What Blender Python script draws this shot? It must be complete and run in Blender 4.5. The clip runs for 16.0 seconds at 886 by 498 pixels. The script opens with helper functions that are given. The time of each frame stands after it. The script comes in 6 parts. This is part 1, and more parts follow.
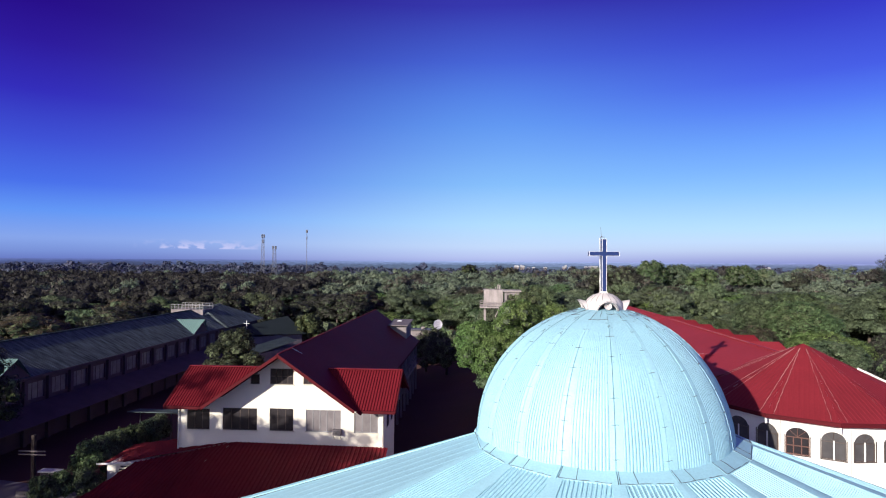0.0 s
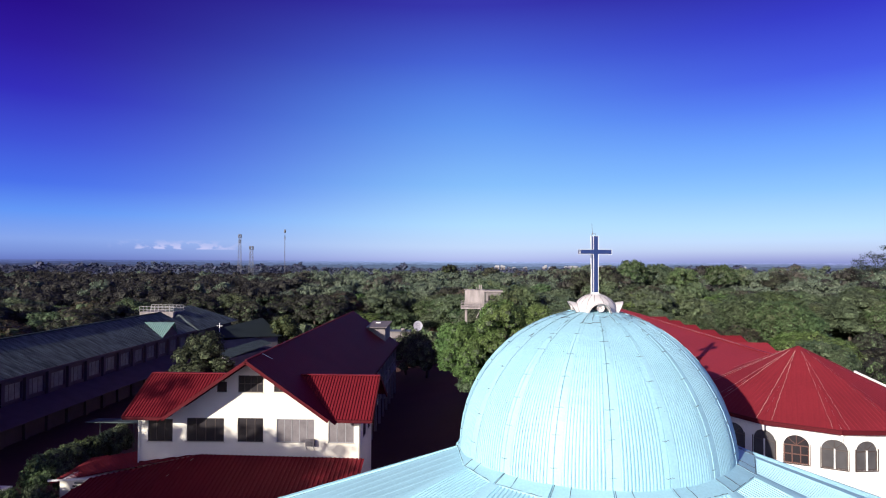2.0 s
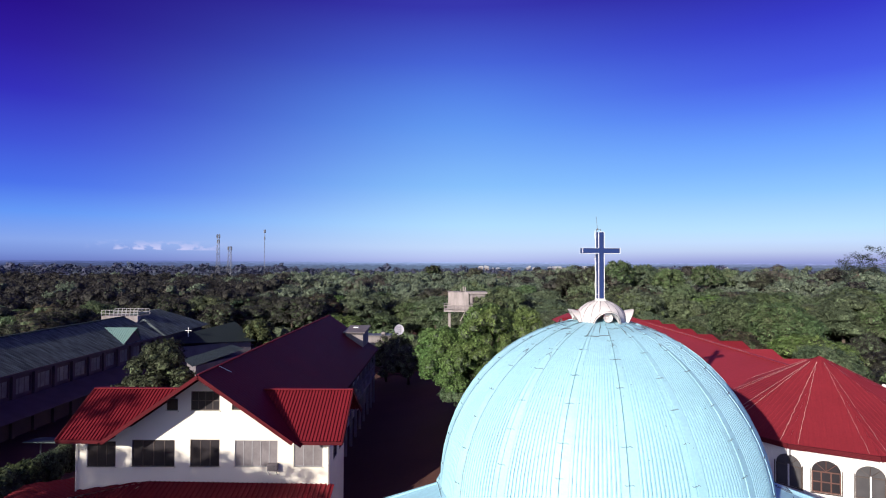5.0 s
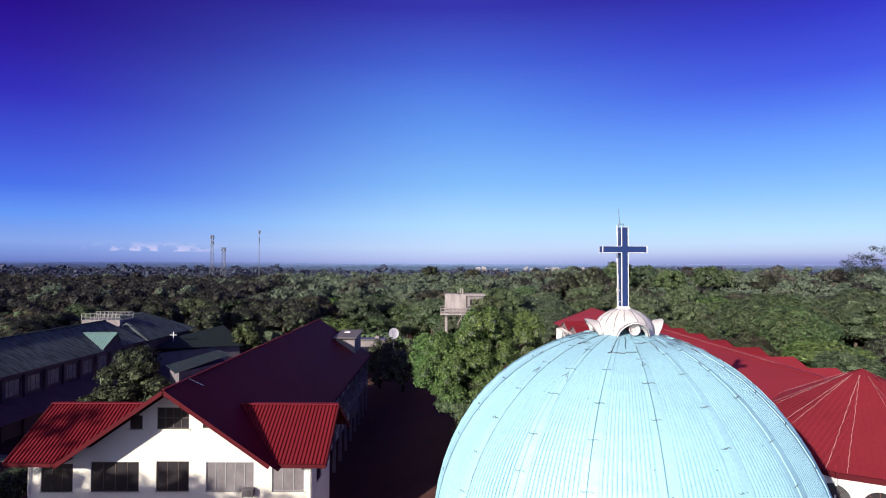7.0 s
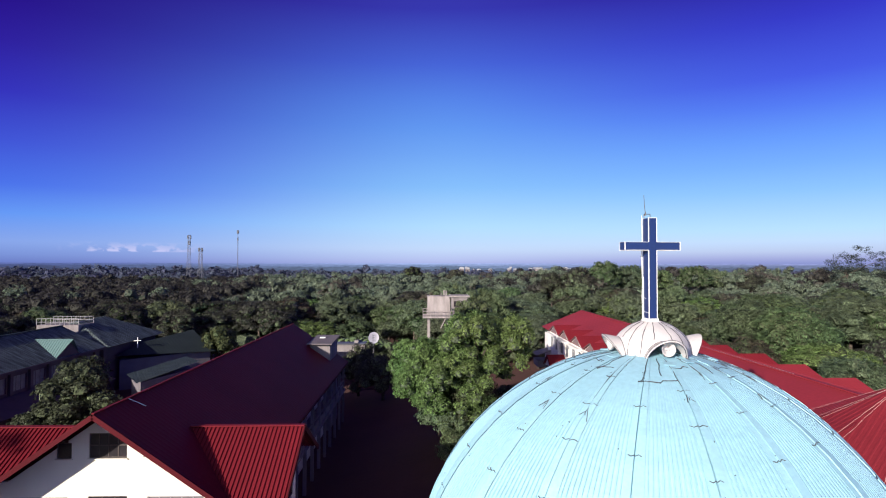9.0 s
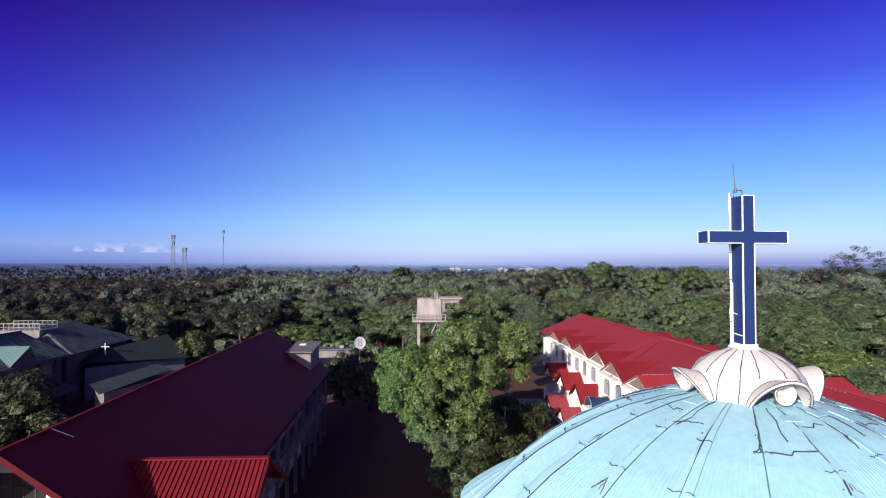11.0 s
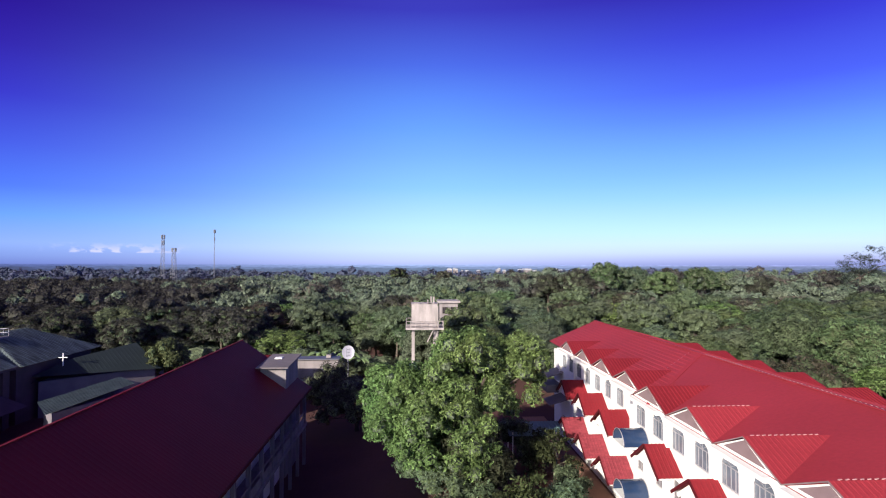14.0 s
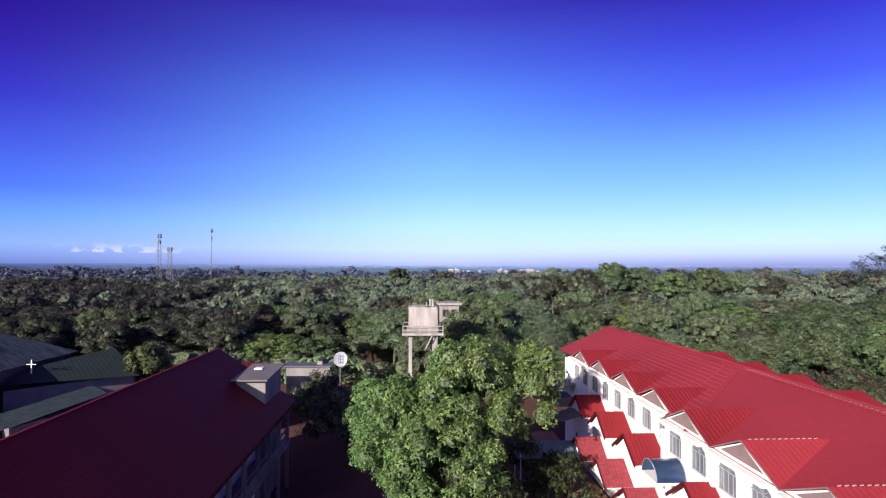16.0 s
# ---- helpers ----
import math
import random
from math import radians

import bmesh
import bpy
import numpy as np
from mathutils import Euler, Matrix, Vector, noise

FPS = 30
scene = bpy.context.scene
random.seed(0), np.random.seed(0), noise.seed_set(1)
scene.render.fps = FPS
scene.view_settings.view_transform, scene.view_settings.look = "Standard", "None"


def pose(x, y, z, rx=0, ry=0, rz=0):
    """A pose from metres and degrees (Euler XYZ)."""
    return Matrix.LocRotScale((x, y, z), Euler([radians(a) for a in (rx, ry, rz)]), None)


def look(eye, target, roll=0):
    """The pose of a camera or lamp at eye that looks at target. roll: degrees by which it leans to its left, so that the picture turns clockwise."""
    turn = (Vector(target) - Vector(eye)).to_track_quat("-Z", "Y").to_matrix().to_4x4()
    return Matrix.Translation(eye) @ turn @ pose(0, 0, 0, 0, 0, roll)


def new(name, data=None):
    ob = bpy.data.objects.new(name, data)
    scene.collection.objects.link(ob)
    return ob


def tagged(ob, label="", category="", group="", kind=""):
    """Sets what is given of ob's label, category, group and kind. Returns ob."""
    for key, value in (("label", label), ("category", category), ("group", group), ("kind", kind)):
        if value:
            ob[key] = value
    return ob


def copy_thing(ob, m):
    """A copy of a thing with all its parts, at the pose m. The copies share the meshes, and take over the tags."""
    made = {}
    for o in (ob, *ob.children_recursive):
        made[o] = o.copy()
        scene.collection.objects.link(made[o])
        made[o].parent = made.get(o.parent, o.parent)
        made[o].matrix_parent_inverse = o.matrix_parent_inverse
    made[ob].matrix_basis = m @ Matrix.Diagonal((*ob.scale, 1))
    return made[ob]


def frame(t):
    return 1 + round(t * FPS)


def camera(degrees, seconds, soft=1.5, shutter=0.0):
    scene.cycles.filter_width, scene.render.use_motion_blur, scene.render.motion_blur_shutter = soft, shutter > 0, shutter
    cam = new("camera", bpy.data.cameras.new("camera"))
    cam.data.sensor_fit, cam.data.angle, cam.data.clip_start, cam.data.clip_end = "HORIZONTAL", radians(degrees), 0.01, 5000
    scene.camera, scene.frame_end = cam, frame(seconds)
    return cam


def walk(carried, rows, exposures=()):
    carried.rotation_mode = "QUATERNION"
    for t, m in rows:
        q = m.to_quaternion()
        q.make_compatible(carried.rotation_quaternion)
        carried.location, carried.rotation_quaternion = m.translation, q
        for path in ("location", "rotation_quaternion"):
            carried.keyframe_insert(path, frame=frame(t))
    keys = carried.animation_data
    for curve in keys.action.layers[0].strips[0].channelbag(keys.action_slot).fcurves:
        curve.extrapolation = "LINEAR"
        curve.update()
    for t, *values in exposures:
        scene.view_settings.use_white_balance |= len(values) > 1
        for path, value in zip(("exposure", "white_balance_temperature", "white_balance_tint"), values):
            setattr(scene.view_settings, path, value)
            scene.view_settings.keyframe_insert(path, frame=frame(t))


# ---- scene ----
cam = camera(76.1, 16.0, soft=1.08)
PATH = [
    (0, (-0.143, 3.817, 15.627), (-0.279, 5.811, 15.67), 0.4),
    (0.5, (-0.183, 4.308, 15.616), (-0.305, 6.304, 15.659), 0.3),
    (1, (-0.219, 4.844, 15.595), (-0.332, 6.84, 15.639), 0.3),
    (1.5, (-0.243, 5.398, 15.586), (-0.345, 7.395, 15.63), 0.4),
    (2, (-0.243, 6.014, 15.572), (-0.31, 8.013, 15.616), 0.3),
    (2.5, (-0.236, 6.721, 15.572), (-0.285, 8.72, 15.616), 0.3),
    (3, (-0.209, 7.41, 15.583), (-0.251, 9.409, 15.628), 0.3),
    (3.5, (-0.204, 8.15, 15.578), (-0.227, 10.15, 15.624), 0.3),
    (4, (-0.195, 8.796, 15.574), (-0.211, 10.795, 15.62), 0.3),
    (6.5, (-0.057, 12.741, 15.583), (-0.059, 14.74, 15.632), 0.2),
    (7, (-0.038, 13.7, 15.58), (-0.038, 15.7, 15.63), 0.2),
    (7.5, (0.013, 14.687, 15.574), (0.022, 16.687, 15.624), 0.2),
    (8, (0.038, 15.735, 15.574), (0.074, 17.734, 15.625), 0.2),
    (8.5, (0.062, 16.743, 15.577), (0.114, 18.742, 15.628), 0.1),
    (9, (0.082, 17.779, 15.594), (0.141, 19.777, 15.645), 0.1),
    (11.5, (0.141, 23.8, 15.57), (0.24, 25.797, 15.623), 0.1),
    (12, (0.178, 25.02, 15.584), (0.279, 27.017, 15.637), 0.1),
    (12.5, (0.278, 26.25, 15.577), (0.38, 28.247, 15.631), 0.1),
    (13, (0.324, 27.454, 15.608), (0.426, 29.451, 15.663), 0.1),
    (13.5, (0.419, 28.768, 15.617), (0.522, 30.765, 15.672), 0.1),
    (14, (0.492, 29.965, 15.615), (0.595, 31.962, 15.67), 0.1),
    (14.5, (0.575, 31.192, 15.598), (0.678, 33.188, 15.653), 0.1),
    (15, (0.608, 32.353, 15.62), (0.712, 34.349, 15.675), 0.1),
    (15.5, (0.763, 33.646, 15.599), (0.864, 35.642, 15.655), 0.1),
    (16, (0.916, 35.034, 15.584), (1.014, 37.031, 15.64), 0.2),
]
walk(cam, [(t, look(e, g, r)) for t, e, g, r in PATH],
     [(0.0, 0.54), (9.0, 0.54), (11.5, 0.65), (12.5, 0.77), (13.5, 0.86), (16.0, 0.86)])

# ---- world and sun ----
SUN_FROM = Vector((-0.559, -0.769, 0.311)).normalized()


def build_world():
    w = bpy.data.worlds.new("sky")
    scene.world = w
    w.use_nodes = True
    nt = w.node_tree
    nt.nodes.clear()
    N, L = nt.nodes.new, nt.links.new
    out, bg = N("ShaderNodeOutputWorld"), N("ShaderNodeBackground")
    co, sep = N("ShaderNodeTexCoord"), N("ShaderNodeSeparateXYZ")
    L(co.outputs["Generated"], sep.inputs[0])
    sky = N("ShaderNodeTexSky")
    sky.sky_type, sky.sun_disc = "NISHITA", False
    sky.sun_elevation = math.asin(SUN_FROM.z)
    sky.sun_rotation = math.atan2(SUN_FROM.x, SUN_FROM.y)
    def tone(r, g, b):
        return (*[0.707 * (((c / 255 + 0.055) / 1.055) ** 2.4 if c > 10 else c / 255 / 12.92) for c in (r, g, b)], 1)

    def ramp(stops):
        n = N("ShaderNodeValToRGB")
        el = n.color_ramp.elements
        while len(el) < len(stops):
            el.new(0.5)
        for e, (p, c) in zip(el, stops):
            e.position, e.color = p, tone(*c)
        L(sep.outputs["Z"], n.inputs[0])
        return n.outputs[0]

    # elevation ramps for the north-west, north and north-east
    west = ramp([(0.0, (104, 122, 194)), (0.012, (120, 145, 214)), (0.03, (134, 164, 232)), (0.07, (98, 150, 243)), (0.111, (72, 111, 232)),
                 (0.17, (62, 81, 212)), (0.236, (51, 45, 185)), (0.30, (45, 26, 155)), (0.351, (39, 14, 136)), (0.43, (35, 8, 118)), (0.8, (54, 26, 86))])
    north = ramp([(0.0, (172, 182, 232)), (0.006, (184, 196, 240)), (0.025, (196, 218, 250)), (0.065, (178, 221, 255)), (0.134, (134, 191, 250)),
                  (0.19, (114, 169, 245)), (0.235, (98, 153, 240)), (0.28, (86, 134, 232)), (0.334, (71, 102, 215)), (0.414, (55, 57, 175)), (0.8, (54, 26, 86))])
    east = ramp([(0.0, (136, 146, 206)), (0.009, (166, 174, 222)), (0.02, (190, 206, 240)), (0.035, (196, 222, 255)), (0.053, (185, 225, 255)),
                 (0.111, (142, 197, 255)), (0.15, (120, 176, 255)), (0.19, (102, 155, 252)), (0.235, (83, 122, 243)), (0.274, (70, 92, 229)), (0.351, (54, 58, 199)), (0.43, (42, 26, 150)), (0.8, (54, 26, 86))])
    flat = N("ShaderNodeCombineXYZ")
    L(sep.outputs["X"], flat.inputs[0])
    L(sep.outputs["Y"], flat.inputs[1])
    unit, side = N("ShaderNodeVectorMath"), N("ShaderNodeSeparateXYZ")
    unit.operation = "NORMALIZE"
    L(flat.outputs[0], unit.inputs[0])
    L(unit.outputs[0], side.inputs[0])

    def blend(a, b, lo, hi):
        r, m = N("ShaderNodeMapRange"), N("ShaderNodeMix")
        r.inputs["From Min"].default_value, r.inputs["From Max"].default_value = lo, hi
        m.data_type = "RGBA"
        r.interpolation_type = "SMOOTHSTEP"
        L(side.outputs["X"], r.inputs["Value"])
        L(r.outputs[0], m.inputs["Factor"])
        L(a, m.inputs["A"])
        L(b, m.inputs["B"])
        return m.outputs["Result"]

    clear = blend(blend(west, north, -0.66, 0.10), east, -0.06, 0.62)
    # a low bank of small white clouds in the north-west
    mp, cn = N("ShaderNodeMapping"), N("ShaderNodeTexNoise")
    mp.inputs["Scale"].default_value = (52, 52, 90)
    cn.inputs["Scale"].default_value, cn.inputs["Detail"].default_value = 1.0, 5.0
    L(co.outputs["Generated"], mp.inputs[0])
    L(mp.outputs[0], cn.inputs["Vector"])

    def band(sock, a, b, c, d):
        r1, r2, m = N("ShaderNodeMapRange"), N("ShaderNodeMapRange"), N("ShaderNodeMath")
        r1.inputs["From Min"].default_value, r1.inputs["From Max"].default_value = a, b
        r2.inputs["From Min"].default_value, r2.inputs["From Max"].default_value = d, c
        m.operation = "MULTIPLY"
        L(sock, r1.inputs["Value"])
        L(sock, r2.inputs["Value"])
        L(r1.outputs[0], m.inputs[0])
        L(r2.outputs[0], m.inputs[1])
        return m.outputs[0]

    puff = N("ShaderNodeMapRange")
    puff.inputs["From Min"].default_value, puff.inputs["From Max"].default_value = 0.45, 0.55
    L(cn.outputs["Fac"], puff.inputs["Value"])
    m1, m2 = N("ShaderNodeMath"), N("ShaderNodeMath")
    m1.operation = m2.operation = "MULTIPLY"
    L(band(sep.outputs["Z"], 0.0165, 0.0185, 0.019, 0.033), m1.inputs[0])
    L(band(sep.outputs["X"], -0.54, -0.49, -0.42, -0.35), m1.inputs[1])
    L(m1.outputs[0], m2.inputs[0])
    L(puff.outputs[0], m2.inputs[1])
    cloud = N("ShaderNodeMix")
    cloud.data_type = "RGBA"
    L(m2.outputs[0], cloud.inputs["Factor"])
    L(clear, cloud.inputs["A"])
    cloud.inputs["B"].default_value = tone(196, 200, 244)
    air = N("ShaderNodeVectorMath")
    air.operation = "SCALE"
    # the bright air round the sun, behind the viewpoint
    back, toward = N("ShaderNodeMapRange"), N("ShaderNodeVectorMath")
    toward.operation = "DOT_PRODUCT"
    toward.inputs[1].default_value = SUN_FROM
    L(co.outputs["Generated"], toward.inputs[0])
    back.inputs["From Min"].default_value, back.inputs["From Max"].default_value = 0.55, 0.97
    back.inputs["To Min"].default_value, back.inputs["To Max"].default_value = 0.0, 0.085
    L(toward.outputs["Value"], back.inputs["Value"])
    L(back.outputs[0], air.inputs["Scale"])
    L(sky.outputs[0], air.inputs[0])
    add = N("ShaderNodeVectorMath")
    L(cloud.outputs["Result"], add.inputs[0])
    L(air.outputs[0], add.inputs[1])
    L(add.outputs[0], bg.inputs["Color"])
    bg.inputs["Strength"].default_value = 1.0
    L(bg.outputs[0], out.inputs[0])


build_world()
sun = new("sun", bpy.data.lights.new("sun", "SUN"))
sun.data.energy, sun.data.angle, sun.data.color = 5.0, radians(0.6), (1.0, 0.93, 0.82)
sun.matrix_world = look(SUN_FROM * 100, (0, 0, 0))


# ---- materials ----
def material(name, base, rough=0.6, metal=0.0, dark=0.6, scale=3.0, fine=40.0, bump=0.1, spread=0.0, streak=(1, 1, 1), amount=0.6, spec=0.5):
    """A surface with stains at one scale, grain at another and fine relief; spread: how far single pieces differ."""
    m = bpy.data.materials.new(name)
    m.use_nodes = True
    nt = m.node_tree
    N, L = nt.nodes.new, nt.links.new
    b = nt.nodes["Principled BSDF"]
    b.inputs["Roughness"].default_value, b.inputs["Metallic"].default_value = rough, metal
    b.inputs["Specular IOR Level"].default_value = spec
    co, mp = N("ShaderNodeTexCoord"), N("ShaderNodeMapping")
    mp.inputs["Scale"].default_value = streak
    geo = N("ShaderNodeNewGeometry")
    L(geo.outputs["Position"], mp.inputs[0])
    n1, n2 = N("ShaderNodeTexNoise"), N("ShaderNodeTexNoise")
    n1.inputs["Scale"].default_value, n2.inputs["Scale"].default_value = 1.0 / scale, fine
    n1.inputs["Detail"].default_value = 6.0
    L(mp.outputs[0], n1.inputs["Vector"])
    L(mp.outputs[0], n2.inputs["Vector"])
    r1 = N("ShaderNodeMapRange")
    r1.inputs["From Min"].default_value, r1.inputs["From Max"].default_value = 0.35, 0.68
    L(n1.outputs["Fac"], r1.inputs["Value"])
    mul = N("ShaderNodeMath")
    mul.operation = "MULTIPLY"
    mul.inputs[1].default_value = amount
    L(r1.outputs[0], mul.inputs[0])
    mix = N("ShaderNodeMix")
    mix.data_type = "RGBA"
    mix.inputs["A"].default_value = (*base, 1)
    mix.inputs["B"].default_value = (*[c * dark for c in base], 1)
    L(mul.outputs[0], mix.inputs["Factor"])
    hsv = N("ShaderNodeHueSaturation")
    L(mix.outputs["Result"], hsv.inputs["Color"])
    r2 = N("ShaderNodeMapRange")
    r2.inputs["To Min"].default_value, r2.inputs["To Max"].default_value = 0.85, 1.15
    L(n2.outputs["Fac"], r2.inputs["Value"])
    last = r2.outputs[0]
    if spread:
        info = N("ShaderNodeNewGeometry")
        r3 = N("ShaderNodeMapRange")
        r3.inputs["To Min"].default_value, r3.inputs["To Max"].default_value = 1 - spread, 1 + spread
        L(info.outputs["Random Per Island"], r3.inputs["Value"])
        m2 = N("ShaderNodeMath")
        m2.operation = "MULTIPLY"
        L(last, m2.inputs[0])
        L(r3.outputs[0], m2.inputs[1])
        last = m2.outputs[0]
    L(last, hsv.inputs["Value"])
    L(hsv.outputs[0], b.inputs["Base Color"])
    if bump:
        bp = N("ShaderNodeBump")
        bp.inputs["Strength"].default_value, bp.inputs["Distance"].default_value = bump, 0.02
        L(n2.outputs["Fac"], bp.inputs["Height"])
        L(bp.outputs[0], b.inputs["Normal"])
    return m


def leaf_material(name, base, spread=0.35, trans=0.3, hue=0.02, fine=4.0, holes=0.44, contrast=0.5, ruffle=2.0, vary=1.0):
    """Sprays of leaflets; fine: leaflets to the metre; holes: gaps between them; contrast: light and dark among them."""
    m = bpy.data.materials.new(name)
    m.use_nodes = True
    nt = m.node_tree
    N, L = nt.nodes.new, nt.links.new
    b, out = nt.nodes["Principled BSDF"], nt.nodes["Material Output"]
    b.inputs["Roughness"].default_value = 0.65
    b.inputs["Specular IOR Level"].default_value = 0.12
    geo, info, oi = N("ShaderNodeNewGeometry"), N("ShaderNodeHueSaturation"), N("ShaderNodeObjectInfo")
    r = N("ShaderNodeMapRange")
    r.inputs["To Min"].default_value, r.inputs["To Max"].default_value = 1 - spread, 1 + spread
    L(geo.outputs["Random Per Island"], r.inputs["Value"])
    nz = N("ShaderNodeTexNoise")
    nz.inputs["Scale"].default_value = 0.09
    L(geo.outputs["Position"], nz.inputs["Vector"])
    r4 = N("ShaderNodeMapRange")
    r4.inputs["From Min"].default_value, r4.inputs["From Max"].default_value = 0.3, 0.7
    r4.inputs["To Min"].default_value, r4.inputs["To Max"].default_value = 0.5 - hue, 0.5 + hue
    L(nz.outputs["Fac"], r4.inputs["Value"])
    # each tree has its own hue and depth of colour
    own, apart, pale = N("ShaderNodeTexWhiteNoise"), N("ShaderNodeMapRange"), N("ShaderNodeMapRange")
    own.noise_dimensions = "1D"
    L(oi.outputs["Random"], own.inputs["W"])
    apart.inputs["To Min"].default_value, apart.inputs["To Max"].default_value = -0.026 * vary, 0.018 * vary
    pale.inputs["To Min"].default_value, pale.inputs["To Max"].default_value = 1 - 0.22 * vary, 1 + 0.25 * vary
    hues, tints = N("ShaderNodeMath"), N("ShaderNodeSeparateColor")
    L(own.outputs["Color"], tints.inputs[0])
    L(tints.outputs[0], apart.inputs["Value"])
    L(tints.outputs[1], pale.inputs["Value"])
    L(r4.outputs[0], hues.inputs[0])
    L(apart.outputs[0], hues.inputs[1])
    L(hues.outputs[0], info.inputs["Hue"])
    L(pale.outputs[0], info.inputs["Saturation"])
    r5 = N("ShaderNodeMapRange")
    r5.inputs["To Min"].default_value, r5.inputs["To Max"].default_value = 1 - 0.3 * vary, 1 + 0.28 * vary
    L(oi.outputs["Random"], r5.inputs["Value"])
    mm = N("ShaderNodeMath")
    mm.operation = "MULTIPLY"
    L(r.outputs[0], mm.inputs[0])
    L(r5.outputs[0], mm.inputs[1])
    leaflet, split, tone = N("ShaderNodeTexNoise"), N("ShaderNodeSeparateColor"), N("ShaderNodeMapRange")
    leaflet.inputs["Scale"].default_value, leaflet.inputs["Detail"].default_value = fine, 2.0
    L(geo.outputs["Position"], leaflet.inputs["Vector"])
    L(leaflet.outputs["Color"], split.inputs[0])
    tone.inputs["From Min"].default_value, tone.inputs["From Max"].default_value = 0.32, 0.68
    tone.inputs["To Min"].default_value, tone.inputs["To Max"].default_value = 1 - contrast, 1 + contrast
    L(split.outputs[0], tone.inputs["Value"])
    mq = N("ShaderNodeMath")
    mq.operation = "MULTIPLY"
    L(mm.outputs[0], mq.inputs[0])
    L(tone.outputs[0], mq.inputs[1])
    L(mq.outputs[0], info.inputs["Value"])
    info.inputs["Color"].default_value = (*base, 1)
    L(info.outputs[0], b.inputs["Base Color"])
    # leaflets lie each at its own angle
    lean, add, unit = N("ShaderNodeVectorMath"), N("ShaderNodeVectorMath"), N("ShaderNodeVectorMath")
    lean.operation, unit.operation = "MULTIPLY_ADD", "NORMALIZE"
    lean.inputs[1].default_value, lean.inputs[2].default_value = (ruffle, ruffle, ruffle), (-0.5 * ruffle, -0.5 * ruffle, -0.5 * ruffle)
    L(leaflet.outputs["Color"], lean.inputs[0])
    L(lean.outputs[0], add.inputs[0])
    L(geo.outputs["Normal"], add.inputs[1])
    L(add.outputs[0], unit.inputs[0])
    L(unit.outputs[0], b.inputs["Normal"])
    body = b.outputs[0]
    if trans:
        tr, mix = N("ShaderNodeBsdfTranslucent"), N("ShaderNodeMixShader")
        L(unit.outputs[0], tr.inputs["Normal"])
        L(info.outputs[0], tr.inputs["Color"])
        mix.inputs[0].default_value = trans
        L(b.outputs[0], mix.inputs[1])
        L(tr.outputs[0], mix.inputs[2])
        body = mix.outputs[0]
    if holes:
        gap, clear, cut = N("ShaderNodeMath"), N("ShaderNodeBsdfTransparent"), N("ShaderNodeMixShader")
        gap.operation = "LESS_THAN"
        gap.inputs[1].default_value = holes
        L(split.outputs[1], gap.inputs[0])
        L(gap.outputs[0], cut.inputs[0])
        L(body, cut.inputs[1])
        L(clear.outputs[0], cut.inputs[2])
        body = cut.outputs[0]
    L(body, out.inputs[0])
    return m


BLUE = material("painted_blue_metal", (0.31, 0.55, 0.66), 0.6, 0.0, 0.8, 2.5, 9.0, 0.05, amount=0.5)
BLUE_FLAT = material("blue_flashing_metal", (0.31, 0.55, 0.66), 0.6, 0.0, 0.78, 1.6, 12.0, 0.05, amount=0.5)
RED = material("painted_red_metal", (0.162, 0.012, 0.020), 0.65, 0.0, 0.7, 4.0, 8.0, 0.05, spec=0.13)
RED_FAN = material("sun_worn_red_metal", (0.198, 0.018, 0.027), 0.68, 0.0, 0.72, 2.5, 8.0, 0.05, spec=0.18)
RED_DORMER = material("bright_red_metal", (0.205, 0.015, 0.022), 0.65, 0.0, 0.7, 3.0, 8.0, 0.05, spec=0.2)
RED_WORN = material("worn_red_sheet", (0.175, 0.028, 0.038), 0.75, 0.0, 1.6, 0.35, 12.0, 0.1, streak=(1.0, 2.5, 1.0), amount=0.8, spec=0.2)
RED_FADED = material("faded_red_metal", (0.282, 0.027, 0.037), 0.7, 0.0, 0.75, 5.0, 6.0, 0.05, spec=0.2)
MAROON = material("red_fascia_paint", (0.085, 0.008, 0.013), 0.75, 0.0, 0.7, spec=0.12)
CREAM = material("cream_painted_wall", (0.80, 0.75, 0.66), 0.85, 0.0, 0.82, 1.8, 25.0, 0.1, amount=0.5)
WHITE = material("white_painted_wall", (0.80, 0.77, 0.74), 0.85, 0.0, 0.82, 1.5, 25.0, 0.1, amount=0.5)
CAPWHITE = material("white_painted_concrete", (0.56, 0.52, 0.52), 0.7, 0.0, 0.8, 0.5, 30.0, 0.08, amount=0.6)
NAVY = material("blue_painted_metal", (0.013, 0.030, 0.12), 0.4, 0.0, 0.8, 0.8, 25.0, 0.03, amount=0.4)
TRIM = material("white_trim_paint", (0.80, 0.78, 0.76), 0.6, 0.0, 0.8, 0.6)
TAR = material("dark_sealant", (0.045, 0.045, 0.06), 0.7, 0.0, 0.7, 0.5)
FRAME = material("dark_window_frame", (0.07, 0.05, 0.045), 0.5, 0.0, 0.7)
WOOD = material("varnished_window_wood", (0.13, 0.055, 0.04), 0.5, 0.0, 0.7, 0.4)
GLASS = material("dark_glass", (0.03, 0.026, 0.03), 0.25, 0.0, 0.6, 1.0, 5.0, 0.0, spread=0.3)
CURTAIN = material("curtained_glass", (0.20, 0.18, 0.19), 0.25, 0.0, 0.6, 0.6, 8.0, 0.0, spread=0.25)
DIMPANE = material("dim_grey_glass", (0.085, 0.08, 0.085), 0.25, 0.0, 0.6, 0.5, 8.0, 0.0, spread=0.25)
BLUEPANE = material("bluish_curtained_glass", (0.15, 0.17, 0.21), 0.2, 0.0, 0.55, 0.5, 8.0, 0.0, spread=0.3)
